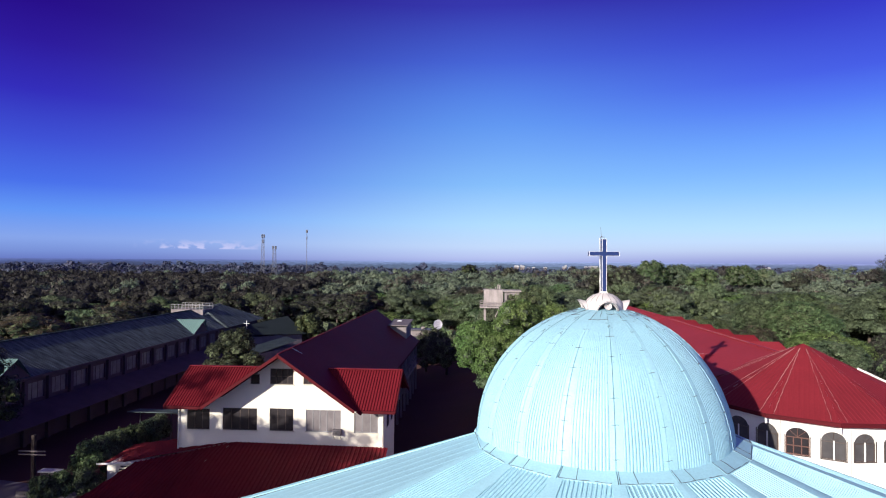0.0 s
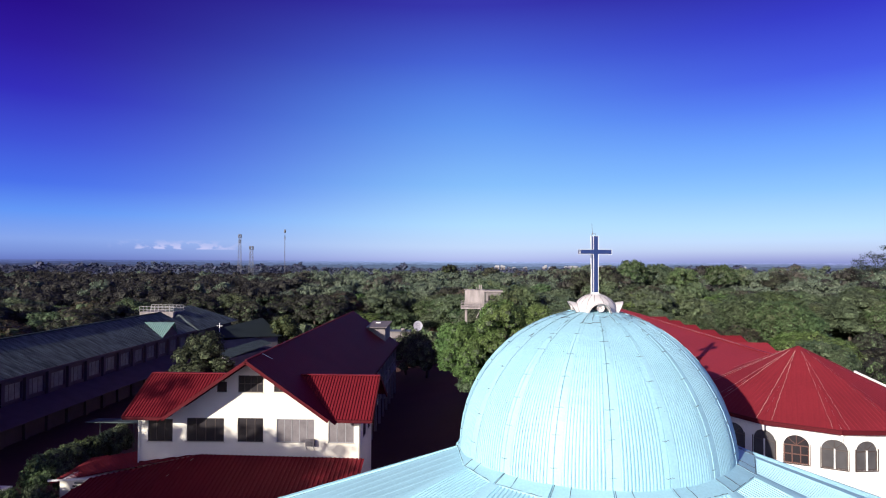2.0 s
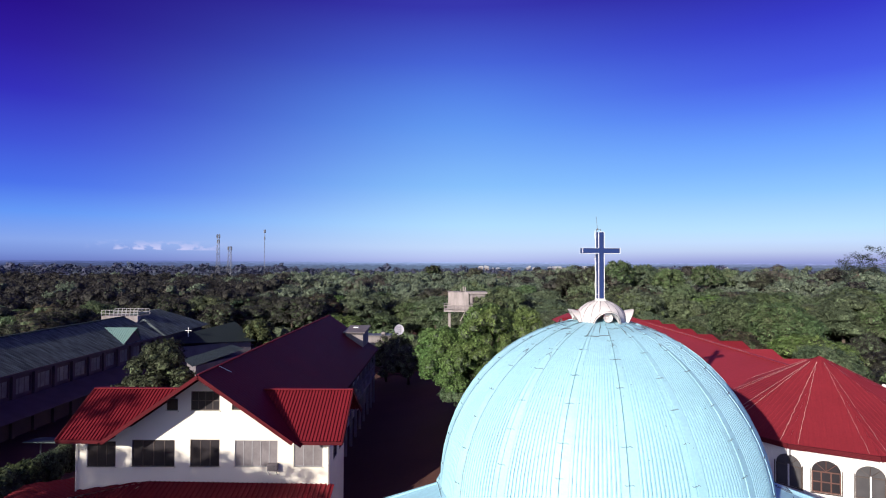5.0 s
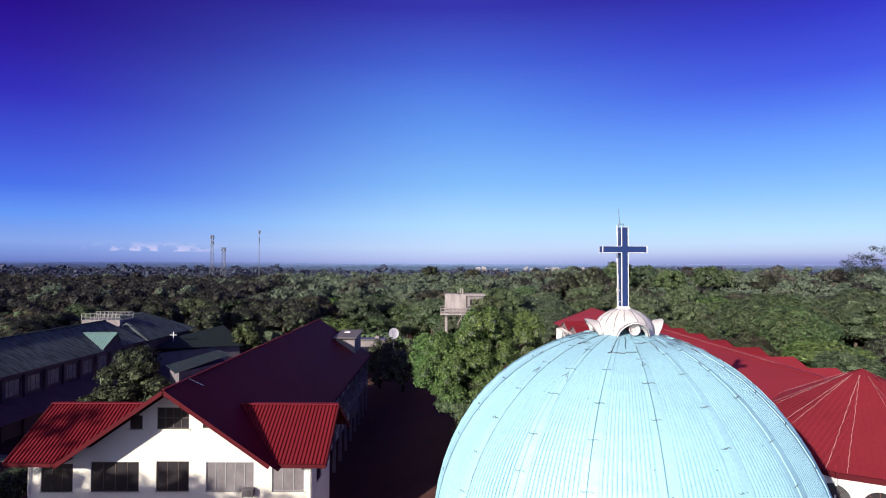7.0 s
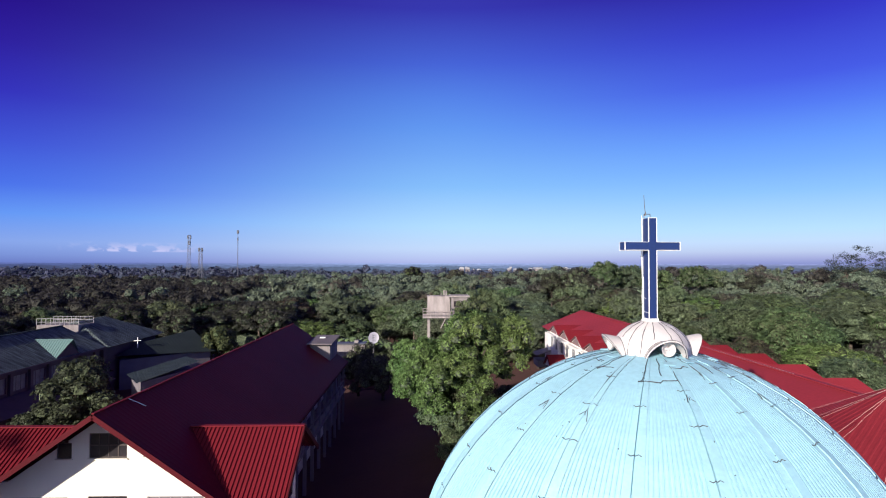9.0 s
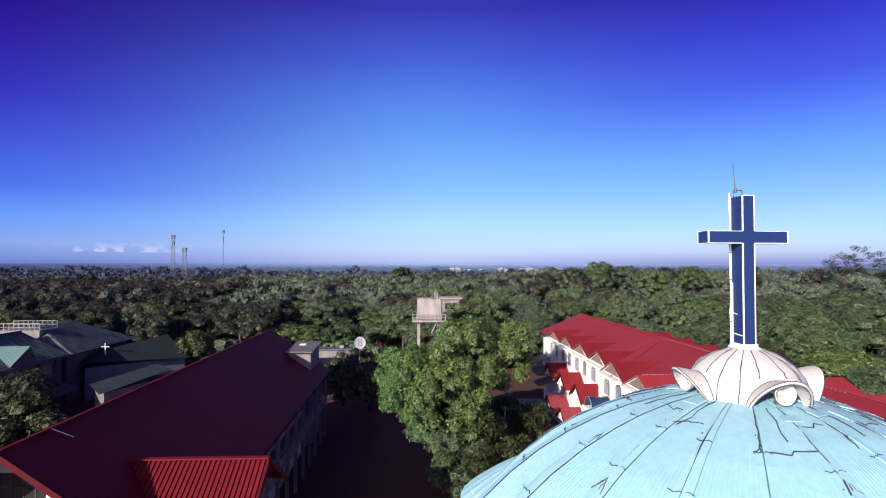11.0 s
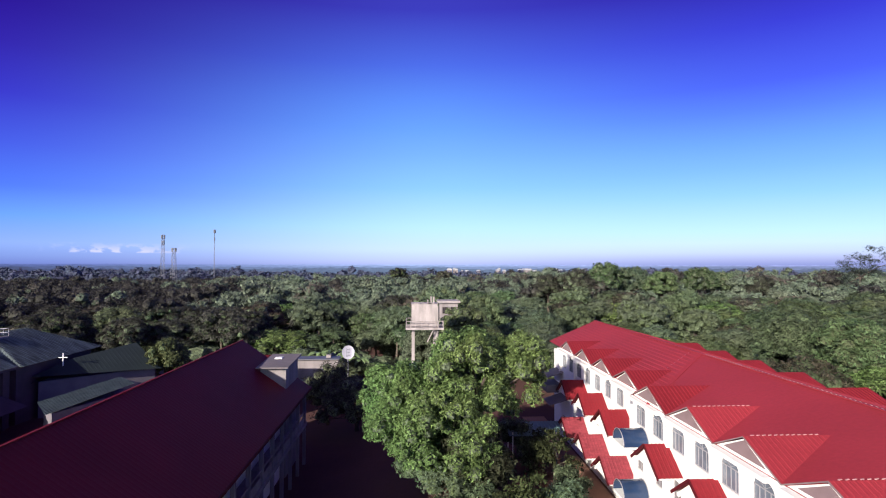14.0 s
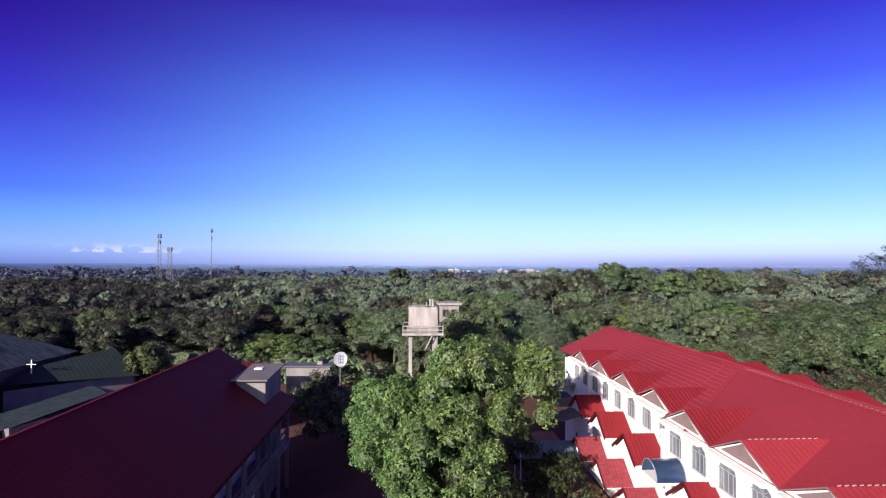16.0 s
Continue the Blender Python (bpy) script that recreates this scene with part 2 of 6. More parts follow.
CONCRETE = material("weathered_concrete", (0.25, 0.218, 0.22), 0.9, 0.0, 0.45, 0.8, 20.0, 0.2, streak=(1, 1, 0.25))
TANK = material("stained_tank_plaster", (0.36, 0.315, 0.31), 0.9, 0.0, 0.5, 0.7, 16.0, 0.2, streak=(1, 1, 0.3), amount=0.8)
GREYWALL = material("grey_plaster", (0.17, 0.15, 0.17), 0.9, 0.0, 0.6, 1.5, 20.0, 0.15)
GREEN = material("weathered_green_roof", (0.040, 0.049, 0.050), 0.7, 0.0, 3.2, 0.5, 5.0, 0.1, streak=(0.35, 1.5, 0.35), amount=1.0, spec=0.2)
GREEN2 = material("dark_green_roof", (0.026, 0.035, 0.038), 0.7, 0.0, 0.7, 3.0, spec=0.1)
SHEDROOF = material("grey_green_sheet", (0.075, 0.098, 0.10), 0.7, 0.0, 0.5, 1.2, spec=0.15)
GREENLIT = material("pale_green_metal", (0.13, 0.22, 0.21), 0.5, 0.0, 0.75, 2.0)
GALV = material("galvanised_metal", (0.42, 0.42, 0.44), 0.45, 0.5, 0.7, 1.0)
RUSTY = material("dull_brown_sheet", (0.15, 0.125, 0.13), 0.7, 0.0, 0.6, 0.8)
DISHGREY = material("pale_grey_enamel", (0.34, 0.33, 0.39), 0.6, 0.0, 0.8, 2.0)
PINKISH = material("pinkish_plaster", (0.21, 0.14, 0.145), 0.9, 0.0, 0.7, 0.6)
GREYFRAME = material("grey_window_frame", (0.30, 0.29, 0.31), 0.5, 0.0, 0.7, 0.5)
STEEL = material("painted_steel", (0.11, 0.11, 0.13), 0.5, 0.2, 0.7, 1.0)
AWNING = material("blue_polycarbonate", (0.018, 0.036, 0.085), 0.16, 0.0, 0.7, 0.8, 8.0, 0.0)
DIRT = material("red_earth_path", (0.30, 0.15, 0.10), 0.95, 0.0, 0.65, 1.2, 12.0, 0.4)
# soil and grass reddened in base colour for lens flare in the shadows
GRASS = material("flare_reddened_soil_and_grass", (0.088, 0.030, 0.023), 0.95, 0.0, 0.6, 6.0, 3.0, 0.5)
BARK = material("grey_bark", (0.09, 0.07, 0.055), 0.9, 0.0, 0.5, 0.4, 14.0, 0.5)
LEAF_GARDEN = leaf_material("dull_garden_leaves", (0.062, 0.074, 0.038), 0.5, fine=5.0)
LEAF = leaf_material("bright_tree_leaves", (0.132, 0.196, 0.068), 0.45, hue=0.03, fine=8.0, holes=0.48, contrast=0.5, vary=0.0, ruffle=1.3)
LEAF_MID = leaf_material("forest_leaves", (0.103, 0.139, 0.077), 0.4, 0.25, 0.03, fine=8.0, holes=0.5)
# dark leaves: real evergreens, plus trees dimmed for shade and lens falloff
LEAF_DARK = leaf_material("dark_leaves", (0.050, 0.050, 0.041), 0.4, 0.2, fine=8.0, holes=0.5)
LEAF_DRY = leaf_material("dry_brown_leaves", (0.098, 0.082, 0.060), 0.4, 0.25, fine=7.0, holes=0.52)
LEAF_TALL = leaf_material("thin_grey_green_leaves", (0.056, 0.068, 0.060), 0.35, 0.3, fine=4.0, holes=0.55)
LEAF_YARD = leaf_material("yard_tree_leaves", (0.07, 0.09, 0.045), 0.4, 0.15, holes=0.0)
# the blue in this leaf colour stands for haze over distant woods
LEAF_FAR = leaf_material("haze_blued_leaves", (0.050, 0.060, 0.090), 0.2, 0.0, 0.03, fine=0.9, holes=0.42, contrast=0.25, ruffle=1.0)
BANANA = material("banana_leaf", (0.13, 0.19, 0.075), 0.45, 0.0, 0.6, 0.5, 8.0, 0.1)
# core colour darker than the leaves, standing in for shade inside crowns
CORE = leaf_material("shade_dark_inner_foliage", (0.070, 0.090, 0.050), 0.3, 0.0, 0.02, fine=5.0, holes=0.0, contrast=0.75, ruffle=2.6)
# hall plaster darkened and reddened in colour for shade, lens falloff and flare
HALL = material("shade_darkened_plaster", (0.095, 0.058, 0.068), 0.9, 0.0, 0.6, 1.5, 20.0, 0.15)
# greyed and blued a little in base colour for haze over the woods
WOODS = leaf_material("haze_greyed_leaves", (0.100, 0.134, 0.086), 0.22, 0.15, 0.035, fine=3.4, holes=0.48, contrast=0.4)
# dark tone put into the leaves, mostly for the dim western woods
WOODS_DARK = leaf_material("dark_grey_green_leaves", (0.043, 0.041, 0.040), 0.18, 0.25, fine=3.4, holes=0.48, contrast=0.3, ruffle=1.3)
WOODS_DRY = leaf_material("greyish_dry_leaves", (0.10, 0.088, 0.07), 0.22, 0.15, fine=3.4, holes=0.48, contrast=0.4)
# darker woodland core, inner shade put into the colour
WOODS_CORE = leaf_material("shade_dark_woodland_core", (0.072, 0.086, 0.066), 0.3, 0.0, 0.02, fine=2.2, holes=0.0, contrast=0.6, ruffle=2.4)
# shaded copy of the woodland core, colour dimmed for the western crowns
DIM_CORE = leaf_material("dimmed_inner_foliage", (0.043, 0.043, 0.038), 0.2, 0.0, 0.02, fine=2.2, holes=0.0, contrast=0.4, ruffle=1.3)
MASTSTEEL = material("blue_grey_steel", (0.085, 0.09, 0.12), 0.6, 0.2, 0.7, 1.0)
DARKWOOD = material("dark_weathered_wood", (0.045, 0.03, 0.025), 0.8, 0.0, 0.6, 0.5, 14.0, 0.3)
MORTAR = material("faded_mortar", (0.52, 0.30, 0.28), 0.8, 0.0, 0.6, 0.5)
INK = material("black_paint", (0.02, 0.02, 0.025), 0.6)


# ---- mesh helpers ----
class Shape:
    """Collects corners and faces for one mesh."""

    def __init__(self):
        self.v, self.f = [], []

    def face(self, *pts):
        n = len(self.v)
        self.v += [tuple(p) for p in pts]
        self.f.append(tuple(range(n, n + len(pts))))
        return self

    def box(self, x0, y0, z0, x1, y1, z1):
        n = len(self.v)
        self.v += [(x, y, z) for z in (z0, z1) for y in (y0, y1) for x in (x0, x1)]
        self.f += [tuple(n + i for i in q) for q in ((0, 2, 3, 1), (4, 5, 7, 6), (0, 1, 5, 4), (2, 6, 7, 3), (0, 4, 6, 2), (1, 3, 7, 5))]
        return self

    def prism(self, poly, shift):
        """poly: a flat outline; shift: the vector by which it is drawn out."""
        n, k = len(self.v), len(poly)
        self.v += [tuple(p) for p in poly] + [tuple(a + b for a, b in zip(p, shift)) for p in poly]
        self.f += [tuple(range(n, n + k))[::-1], tuple(range(n + k, n + 2 * k))]
        self.f += [(n + i, n + (i + 1) % k, n + k + (i + 1) % k, n + k + i) for i in range(k)]
        return self

    def tube(self, a, b, r0, r1=None, sides=6, cap=True):
        a, b = Vector(a), Vector(b)
        r1 = r0 if r1 is None else r1
        d = (b - a).normalized()
        u = d.orthogonal().normalized()
        w = d.cross(u)
        n = len(self.v)
        for p, r in ((a, r0), (b, r1)):
            for i in range(sides):
                t = math.tau * i / sides
                self.v.append(tuple(p + (u * math.cos(t) + w * math.sin(t)) * r))
        self.f += [(n + i, n + (i + 1) % sides, n + sides + (i + 1) % sides, n + sides + i) for i in range(sides)]
        if cap:
            self.f += [tuple(range(n, n + sides))[::-1], tuple(range(n + sides, n + 2 * sides))]
        return self

    def trail(self, pts, radii, sides=5):
        """One unbroken tube through all the points."""
        pts, n = [Vector(p) for p in pts], len(self.v)
        u = (pts[1] - pts[0]).orthogonal().normalized()
        for i, (p, r) in enumerate(zip(pts, radii)):
            d = (pts[min(i + 1, len(pts) - 1)] - pts[max(i - 1, 0)]).normalized()
            u = (u - d * u.dot(d)).normalized()
            w = d.cross(u)
            self.v += [tuple(p + (u * math.cos(math.tau * k / sides) + w * math.sin(math.tau * k / sides)) * r) for k in range(sides)]
        for i in range(len(pts) - 1):
            a, b = n + i * sides, n + (i + 1) * sides
            self.f += [(a + k, a + (k + 1) % sides, b + (k + 1) % sides, b + k) for k in range(sides)]
        e = n + (len(pts) - 1) * sides
        self.f += [tuple(range(n, n + sides))[::-1], tuple(range(e, e + sides))]
        return self

    def bar(self, a, b, w, h):
        """A square bar from a to b, w wide and h high."""
        a, b = Vector(a), Vector(b)
        d = (b - a).normalized()
        side = d.cross(Vector((0, 0, 1)))
        side = side.normalized() if side.length > 1e-4 else Vector((1, 0, 0))
        up = side.cross(d)
        q = [(-w / 2, -h / 2), (w / 2, -h / 2), (w / 2, h / 2), (-w / 2, h / 2)]
        return self.prism([a + side * s + up * t for s, t in q], b - a)

    def grid(self, rows):
        n, k = len(self.v), len(rows[0])
        for row in rows:
            self.v += [tuple(p) for p in row]
        for i in range(len(rows) - 1):
            self.f += [(n + i * k + j, n + i * k + j + 1, n + (i + 1) * k + j + 1, n + (i + 1) * k + j) for j in range(k - 1)]
        return self

    def ribbed(self, poly, pitch=0.3, high=0.04, down=None, thick=0.0):
        """A ribbed metal sheet over a flat convex outline; the ribs run down the slope, or along down."""
        p = [Vector(q) for q in poly]
        nrm = Vector((0, 0, 0))
        for a, b in zip(p, p[1:] + p[:1]):
            nrm += a.cross(b)
        nrm.normalize()
        if nrm.z < 0:
            nrm = -nrm
        dn = Vector(down) if down else Vector((0, 0, -1))
        dn = (dn - nrm * dn.dot(nrm)).normalized()
        u = dn.cross(nrm)
        o = p[0]
        uv = [((q - o).dot(u), (q - o).dot(dn)) for q in p]
        lo, hi = min(a for a, _ in uv), max(a for a, _ in uv)
        cuts = {lo + 1e-4, hi - 1e-4}
        k = lo
        prof = {}
        while k < hi:
            for f, hgt in ((0.0, 0.0), (0.55, 0.0), (0.65, 1.0), (0.9, 1.0)):
                if lo < k + f * pitch < hi:
                    cuts.add(k + f * pitch)
                    prof[k + f * pitch] = hgt * high
            k += pitch
        for a, _ in uv:
            cuts.add(min(max(a, lo + 1e-4), hi - 1e-4))
        top, bot = [], []
        for c in sorted(cuts):
            vs = []
            for (a0, b0), (a1, b1) in zip(uv, uv[1:] + uv[:1]):
                if (a0 - c) * (a1 - c) <= 0 and abs(a1 - a0) > 1e-6:
                    vs.append(b0 + (b1 - b0) * (c - a0) / (a1 - a0))
            if len(vs) < 2:
                continue
            f = ((c - lo) % pitch) / pitch
            h = prof.get(c, high if 0.62 < f < 0.92 else 0.0)
            top.append(o + u * c + dn * min(vs) + nrm * h)
            bot.append(o + u * c + dn * max(vs) + nrm * h)
        return self.grid([top, bot])

    def leaves(self, v, f):
        n = len(self.v)
        self.v += v
        self.f += [tuple(n + i for i in q) for q in f]
        return self

    def weld(self):
        """Joins corners that meet."""
        seen, to, v = {}, [], []
        for p in self.v:
            key = tuple(round(c, 3) for c in p)
            if key not in seen:
                seen[key] = len(v)
                v.append(p)
            to.append(seen[key])
        self.v, self.f = v, [g for g in ([to[i] for i in q] for q in self.f) if len(set(g)) == len(g)]
        return self

    def mesh(self, name, mat, smooth=False):
        me = bpy.data.meshes.new(name)
        me.from_pydata(self.v, [], self.f)
        me.materials.append(mat)
        if smooth:
            me.polygons.foreach_set("use_smooth", [True] * len(me.polygons))
        me.update()
        return me


def thing(name, at, label, category, group="", kind=""):
    ob = new(name)
    ob.empty_display_size = 0.3
    ob.location = at
    return tagged(ob, label, category, group, kind)


def part(name, shape, mat, parent, label="", smooth=False, kind=""):
    """One mesh, given in the world's metres, under a thing or a part."""
    if name == "wall":
        shape.weld()
    ob = new(name, shape.mesh(name, mat, smooth) if isinstance(shape, Shape) else shape)
    ob.parent = parent
    if parent.type == "EMPTY":
        ob.matrix_parent_inverse = Matrix.Translation(-Vector(parent.location))
    return tagged(ob, label, kind=kind)


def solo(name, shape, mat, label, category, group="", kind="", smooth=False):
    return tagged(new(name, shape.mesh(name, mat, smooth)), label, category, group, kind)


def wall_cells(shape, place, u0, u1, z0, top, openings, thick, breaks=()):
    """A wall in a plane with openings cut through. place(u, d, z) gives the point d metres inside the wall's face."""
    us = sorted({u0, u1, *[b for b in breaks if u0 < b < u1], *[o[0] for o in openings], *[o[1] for o in openings]})
    for a, b in zip(us, us[1:]):
        mid = (a + b) / 2
        holes = sorted((o[2], o[3]) for o in openings if o[0] < mid < o[1])
        z = z0
        for lo, hi in holes + [(None, None)]:
            ta, tb = (lo, lo) if lo is not None else (top(a + 1e-5), top(b - 1e-5))
            if ta > z + 1e-3 or tb > z + 1e-3:
                q = [place(a, 0, z), place(b, 0, z), place(b, 0, max(tb, z)), place(a, 0, max(ta, z))]
                sh = [j - i for i, j in zip(place(a, 0, z), place(a, thick, z))]
                shape.prism(q, sh)
            z = hi if hi is not None else z
    return shape


def window(parent, place, u0, u1, z0, z1, cols, rows=1, depth=0.08, sash=None, pane=None, arch=0.0, label="", bar=0.05):
    """A window in an opening: the sash, then each pane; arch: the height of a round head."""
    sash, pane = sash or FRAME, pane or GLASS
    fr = Shape()

    def slab(sh, a, b, lo, hi, d0, d1):
        q = [place(a, d0, lo), place(b, d0, lo), place(b, d0, hi), place(a, d0, hi)]
        sh.prism(q, [j - i for i, j in zip(place(a, d0, lo), place(a, d1, lo))])

    zt = z1 - arch
    slab(fr, u0, u0 + bar, z0, zt, depth - 0.03, depth + 0.05)
    slab(fr, u1 - bar, u1, z0, zt, depth - 0.03, depth + 0.05)
    slab(fr, u0, u1, z0, z0 + bar, depth - 0.03, depth + 0.05)
    slab(fr, u0, u1, zt - bar, zt, depth - 0.03, depth + 0.05)
    win = part("window", fr, sash, parent, label)
    for i in range(1, cols):
        c = u0 + (u1 - u0) * i / cols
        sh = Shape()
        slab(sh, c - bar / 2, c + bar / 2, z0, zt, depth - 0.02, depth + 0.04)
        part("mullion", sh, sash, win)
    for i in range(1, rows):
        c = z0 + (zt - z0) * i / rows
        sh = Shape()
        slab(sh, u0, u1, c - bar / 2, c + bar / 2, depth - 0.02, depth + 0.04)
        part("glazing_bar", sh, sash, win)
    if arch:
        mid, r = (u0 + u1) / 2, (u1 - u0) / 2
        for k in range(1, 4):
            a = math.pi * k / 4
            p, q = place(mid, depth, zt), place(mid + r * math.cos(a), depth, zt + arch * math.sin(a))
            part("fan_bar", Shape().tube(p, q, bar / 3, sides=4), sash, win)
    for i in range(cols):
        for j in range(rows):
            a, b = u0 + (u1 - u0) * i / cols, u0 + (u1 - u0) * (i + 1) / cols
            lo, hi = z0 + (zt - z0) * j / rows, z0 + (zt - z0) * (j + 1) / rows
            sh = Shape()
            slab(sh, a, b, lo, hi, depth, depth + 0.012)
            part("pane", sh, pane, win)
    if arch:
        sh = Shape()
        mid, r = (u0 + u1) / 2, (u1 - u0) / 2
        pts = [place(mid + r * math.cos(math.pi * k / 10), depth, zt + arch * math.sin(math.pi * k / 10)) for k in range(11)]
        sh.prism(pts, [j - i for i, j in zip(place(mid, depth, zt), place(mid, depth + 0.012, zt))])
        part("pane", sh, pane, win)
    return win


def arch_fill(shape, place, u0, u1, z1, arch, thick):
    """The wall's corners above a round-headed opening."""
    mid, r, zt = (u0 + u1) / 2, (u1 - u0) / 2, z1 - arch
    for s in (-1, 1):
        pts = [(mid + s * r * math.cos(k * math.pi / 12), zt + arch * math.sin(k * math.pi / 12)) for k in range(7)]
        for (a, b), (c, d) in zip(pts, pts[1:]):
            q = [place(a, 0, b), place(c, 0, d), place(c, 0, z1), place(a, 0, z1)]
            shape.prism(q, [j - i for i, j in zip(place(a, 0, b), place(a, thick, b))])


def land(x, y):
    """The height of the ground."""
    t = min(max((2.0 - x) / 10.0, 0), 1)
    return -1.5 * t * t * (3 - 2 * t)


def spread_ground():
    xs = [-4800, -2500, -1200, -600, -300, -150, -90, -60, -40, -30, -20, *range(-14, 9, 2), 14, 20, 30, 45, 70, 120, 250, 600, 1200, 2500, 4800]
    ys = [-4800, -2000, -800, -300, -100, -40, 0, 20, 40, 60, 80, 100, 140, 200, 320, 600, 1000, 2000, 3300, 4800]
    sh = Shape().grid([[(x, y, land(x, y)) for x in xs] for y in ys])
    solo("ground", sh, GRASS, "dark grass and bare soil between buildings", "ground", kind="structure", smooth=True)


spread_ground()

# ---- the church: dome, cap, cross and skirt roof ----
CX, CY = 5.87, 32.27
DX, DY = 5.57, 31.72
DOME_R, DOME_H, DOME_Z = 5.88, 6.12, 7.3
GORES = 18


def ring_point(r, ang, z):
    return (DX + r * math.cos(ang), DY + r * math.sin(ang), z)


def cap_point(r, ang, z):
    return (CX + r * math.cos(ang), CY - 0.05 + r * math.sin(ang), z)


def on_dome(ang, e, h=0.0):
    """A point of the dome at a bearing and a height angle, h metres off its surface."""
    x, y, z = ring_point((DOME_R + h) * math.cos(e), ang, DOME_Z + (DOME_H + h) * math.sin(e))
    k = math.sin(e) ** 4  # crown sheared to the cap so the seams meet it in view
    return (x + (CX - DX) * k, y + (CY - 0.05 - DY) * k, z)


def build_church():
    church = thing("church", (DX, DY, 0), "church with a pale blue metal dome and skirt roof", "church")
    step = math.tau / GORES
    start = math.radians(-95.5)
    els = [math.radians(a) for a in (1, 6, 12, 18, 24, 30, 36, 42, 48, 54, 60, 66, 71, 76, 80, 84, 88)]
    ticks_rng = random.Random(4)
    for g in range(GORES):
        a0 = start + g * step
        # flat band across the seam, then a ribbed gore
        prof = [(-0.11, 0.0), (-0.014, 0.004), (-0.010, -0.05), (0.0, -0.05), (0.004, 0.02), (0.14, 0.012)]
        sh = Shape().grid([[on_dome(a0 + f * step, e, h) for f, h in prof] for e in els])
        part("flashing", sh, BLUE_FLAT, church, "smooth pale blue flashing strip")
        prof, n = [], 12
        for i in range(n):
            f0, w = 0.14 + 0.75 * i / n, 0.75 / n
            prof += [(f0, 0.0), (f0 + 0.34 * w, 0.2), (f0 + 0.68 * w, 0.0), (f0 + 0.71 * w, -1.0), (f0 + 0.93 * w, -1.0), (f0 + 0.96 * w, 0.0)]
        prof.append((0.89, 0.0))
        rows = []
        for e in els:
            k = 0.045 * (max(0.0, math.cos(e) - 0.26) / 0.74) ** 1.5
            rows.append([on_dome(a0 + f * step, e, h * k - 0.003) for f, h in prof])
        part("roof_panel", Shape().grid(rows), BLUE, church, "ribbed pale blue dome panel")
        # overlapping sheet ends: dark gaps across the seam
        for k, e in enumerate((8, 19, 28.5, 45.5, 56, 66) if g == 0 else (8, 19, 29, 39.5, 50, 60, 69)):
            e = math.radians(e + ticks_rng.uniform(-0.8, 0.8))
            w = ticks_rng.uniform(0.055, 0.085) / max(math.cos(e), 0.45)
            pts = [(-w * 1.1, 0.002), (-w * 0.6, -0.003), (-w * 0.1, 0.003), (0.0, -0.002), (w * 0.5, 0.005), (w, 0.0)]
            sh = Shape().trail([on_dome(a0 + fa * step, e + da, 0.012) for fa, da in pts], [ticks_rng.uniform(0.006, 0.011) for _ in pts], sides=4)
            part("seam_clip", sh, TAR, church, "dark gap at an overlapping sheet end")
    # skirt roof on the near half: sectors between the west and east edges, with a collar at the dome's foot
    cuts = [179.0] + [204.5 + 20 * k for k in range(8)] + [350.0]
    span = cuts[-1] - cuts[0]

    def foot(a, r=None):
        f = (a - cuts[0]) / span
        return ring_point(r or 6.0 + 0.55 * min(1.0, f * 3.2), math.radians(a), 7.22 + 0.36 * f)

    def rim(a):
        p = Vector(foot(a))
        return tuple(p + Vector((math.cos(math.radians(a)) * 12, math.sin(math.radians(a)) * 12, -3.75)))

    for g, (a, b) in enumerate(zip(cuts, cuts[1:])):
        q = [foot(a + 0.15, 5.78), foot(b - 0.15, 5.78), foot(b - 0.15), foot(a + 0.15)]
        q = [(x, y, z + (0.34 if k < 2 else 0.04)) for k, (x, y, z) in enumerate(q)]
        part("collar", Shape().prism(q, (0, 0, -0.12)), BLUE_FLAT, church, "flat blue flashing round the dome")
        # sealed joints between the plates and ragged cracks along their outer edge
        for f0, f1, r0, r1 in ((0.02, 0.02, 0, 1), (0.30, 0.32, 0, 1), (0.02, 0.55, 1, 1), (0.62, 0.9, 1, 1)):
            pts = []
            for i in range(7):
                t = i / 6
                f, r = f0 + (f1 - f0) * t, r0 + (r1 - r0) * t
                inner, outer = Vector(q[0]).lerp(Vector(q[1]), f), Vector(q[3]).lerp(Vector(q[2]), f)
                pts.append(inner.lerp(outer, r * 0.97) + Vector((0, 0, 0.012 + 0.01 * math.sin(9 * t + a))))
            sh = Shape().trail(pts, [0.006 + 0.007 * ticks_rng.random() for _ in pts])
            part("sealant_line", sh, TAR, church, "cracked dark sealant on the flashing")
        f = 0.04 if g == 0 else 0.11
        i0, i1 = [Vector(foot(a)).lerp(Vector(foot(b)), k) for k in (f, 1 - f)]
        o0, o1 = [Vector(rim(a)).lerp(Vector(rim(b)), k) for k in (f, 1 - f)]
        part("skirt_panel", Shape().ribbed([i0, i1, o1, o0], 0.6 if g == 0 else 0.17, 0.008 if g == 0 else 0.04), BLUE, church, "pale blue skirt roof sheet")
        up = Vector((0, 0, 0.04))
        for p0, p1, q1, q0 in ((Vector(foot(a)), i0, o0, Vector(rim(a))), (i1, Vector(foot(b)), Vector(rim(b)), o1)):
            sh = Shape().prism([p0 + up, p1 + up, q1 + up, q0 + up], (0, 0, -0.06))
            part("hip_flashing", sh, BLUE_FLAT, church, "smooth blue hip flashing")
    for g in range(9):
        q = [ring_point(r, math.radians(a), z) for r, a, z in ((5.78, -10 + 21 * g, 7.42), (5.78, 11 + 21 * g, 7.42), (6.02, 11 + 21 * g, 7.36), (6.02, -10 + 21 * g, 7.36))]
        part("collar", Shape().prism(q, (0, 0, -0.1)), BLUE_FLAT, church)
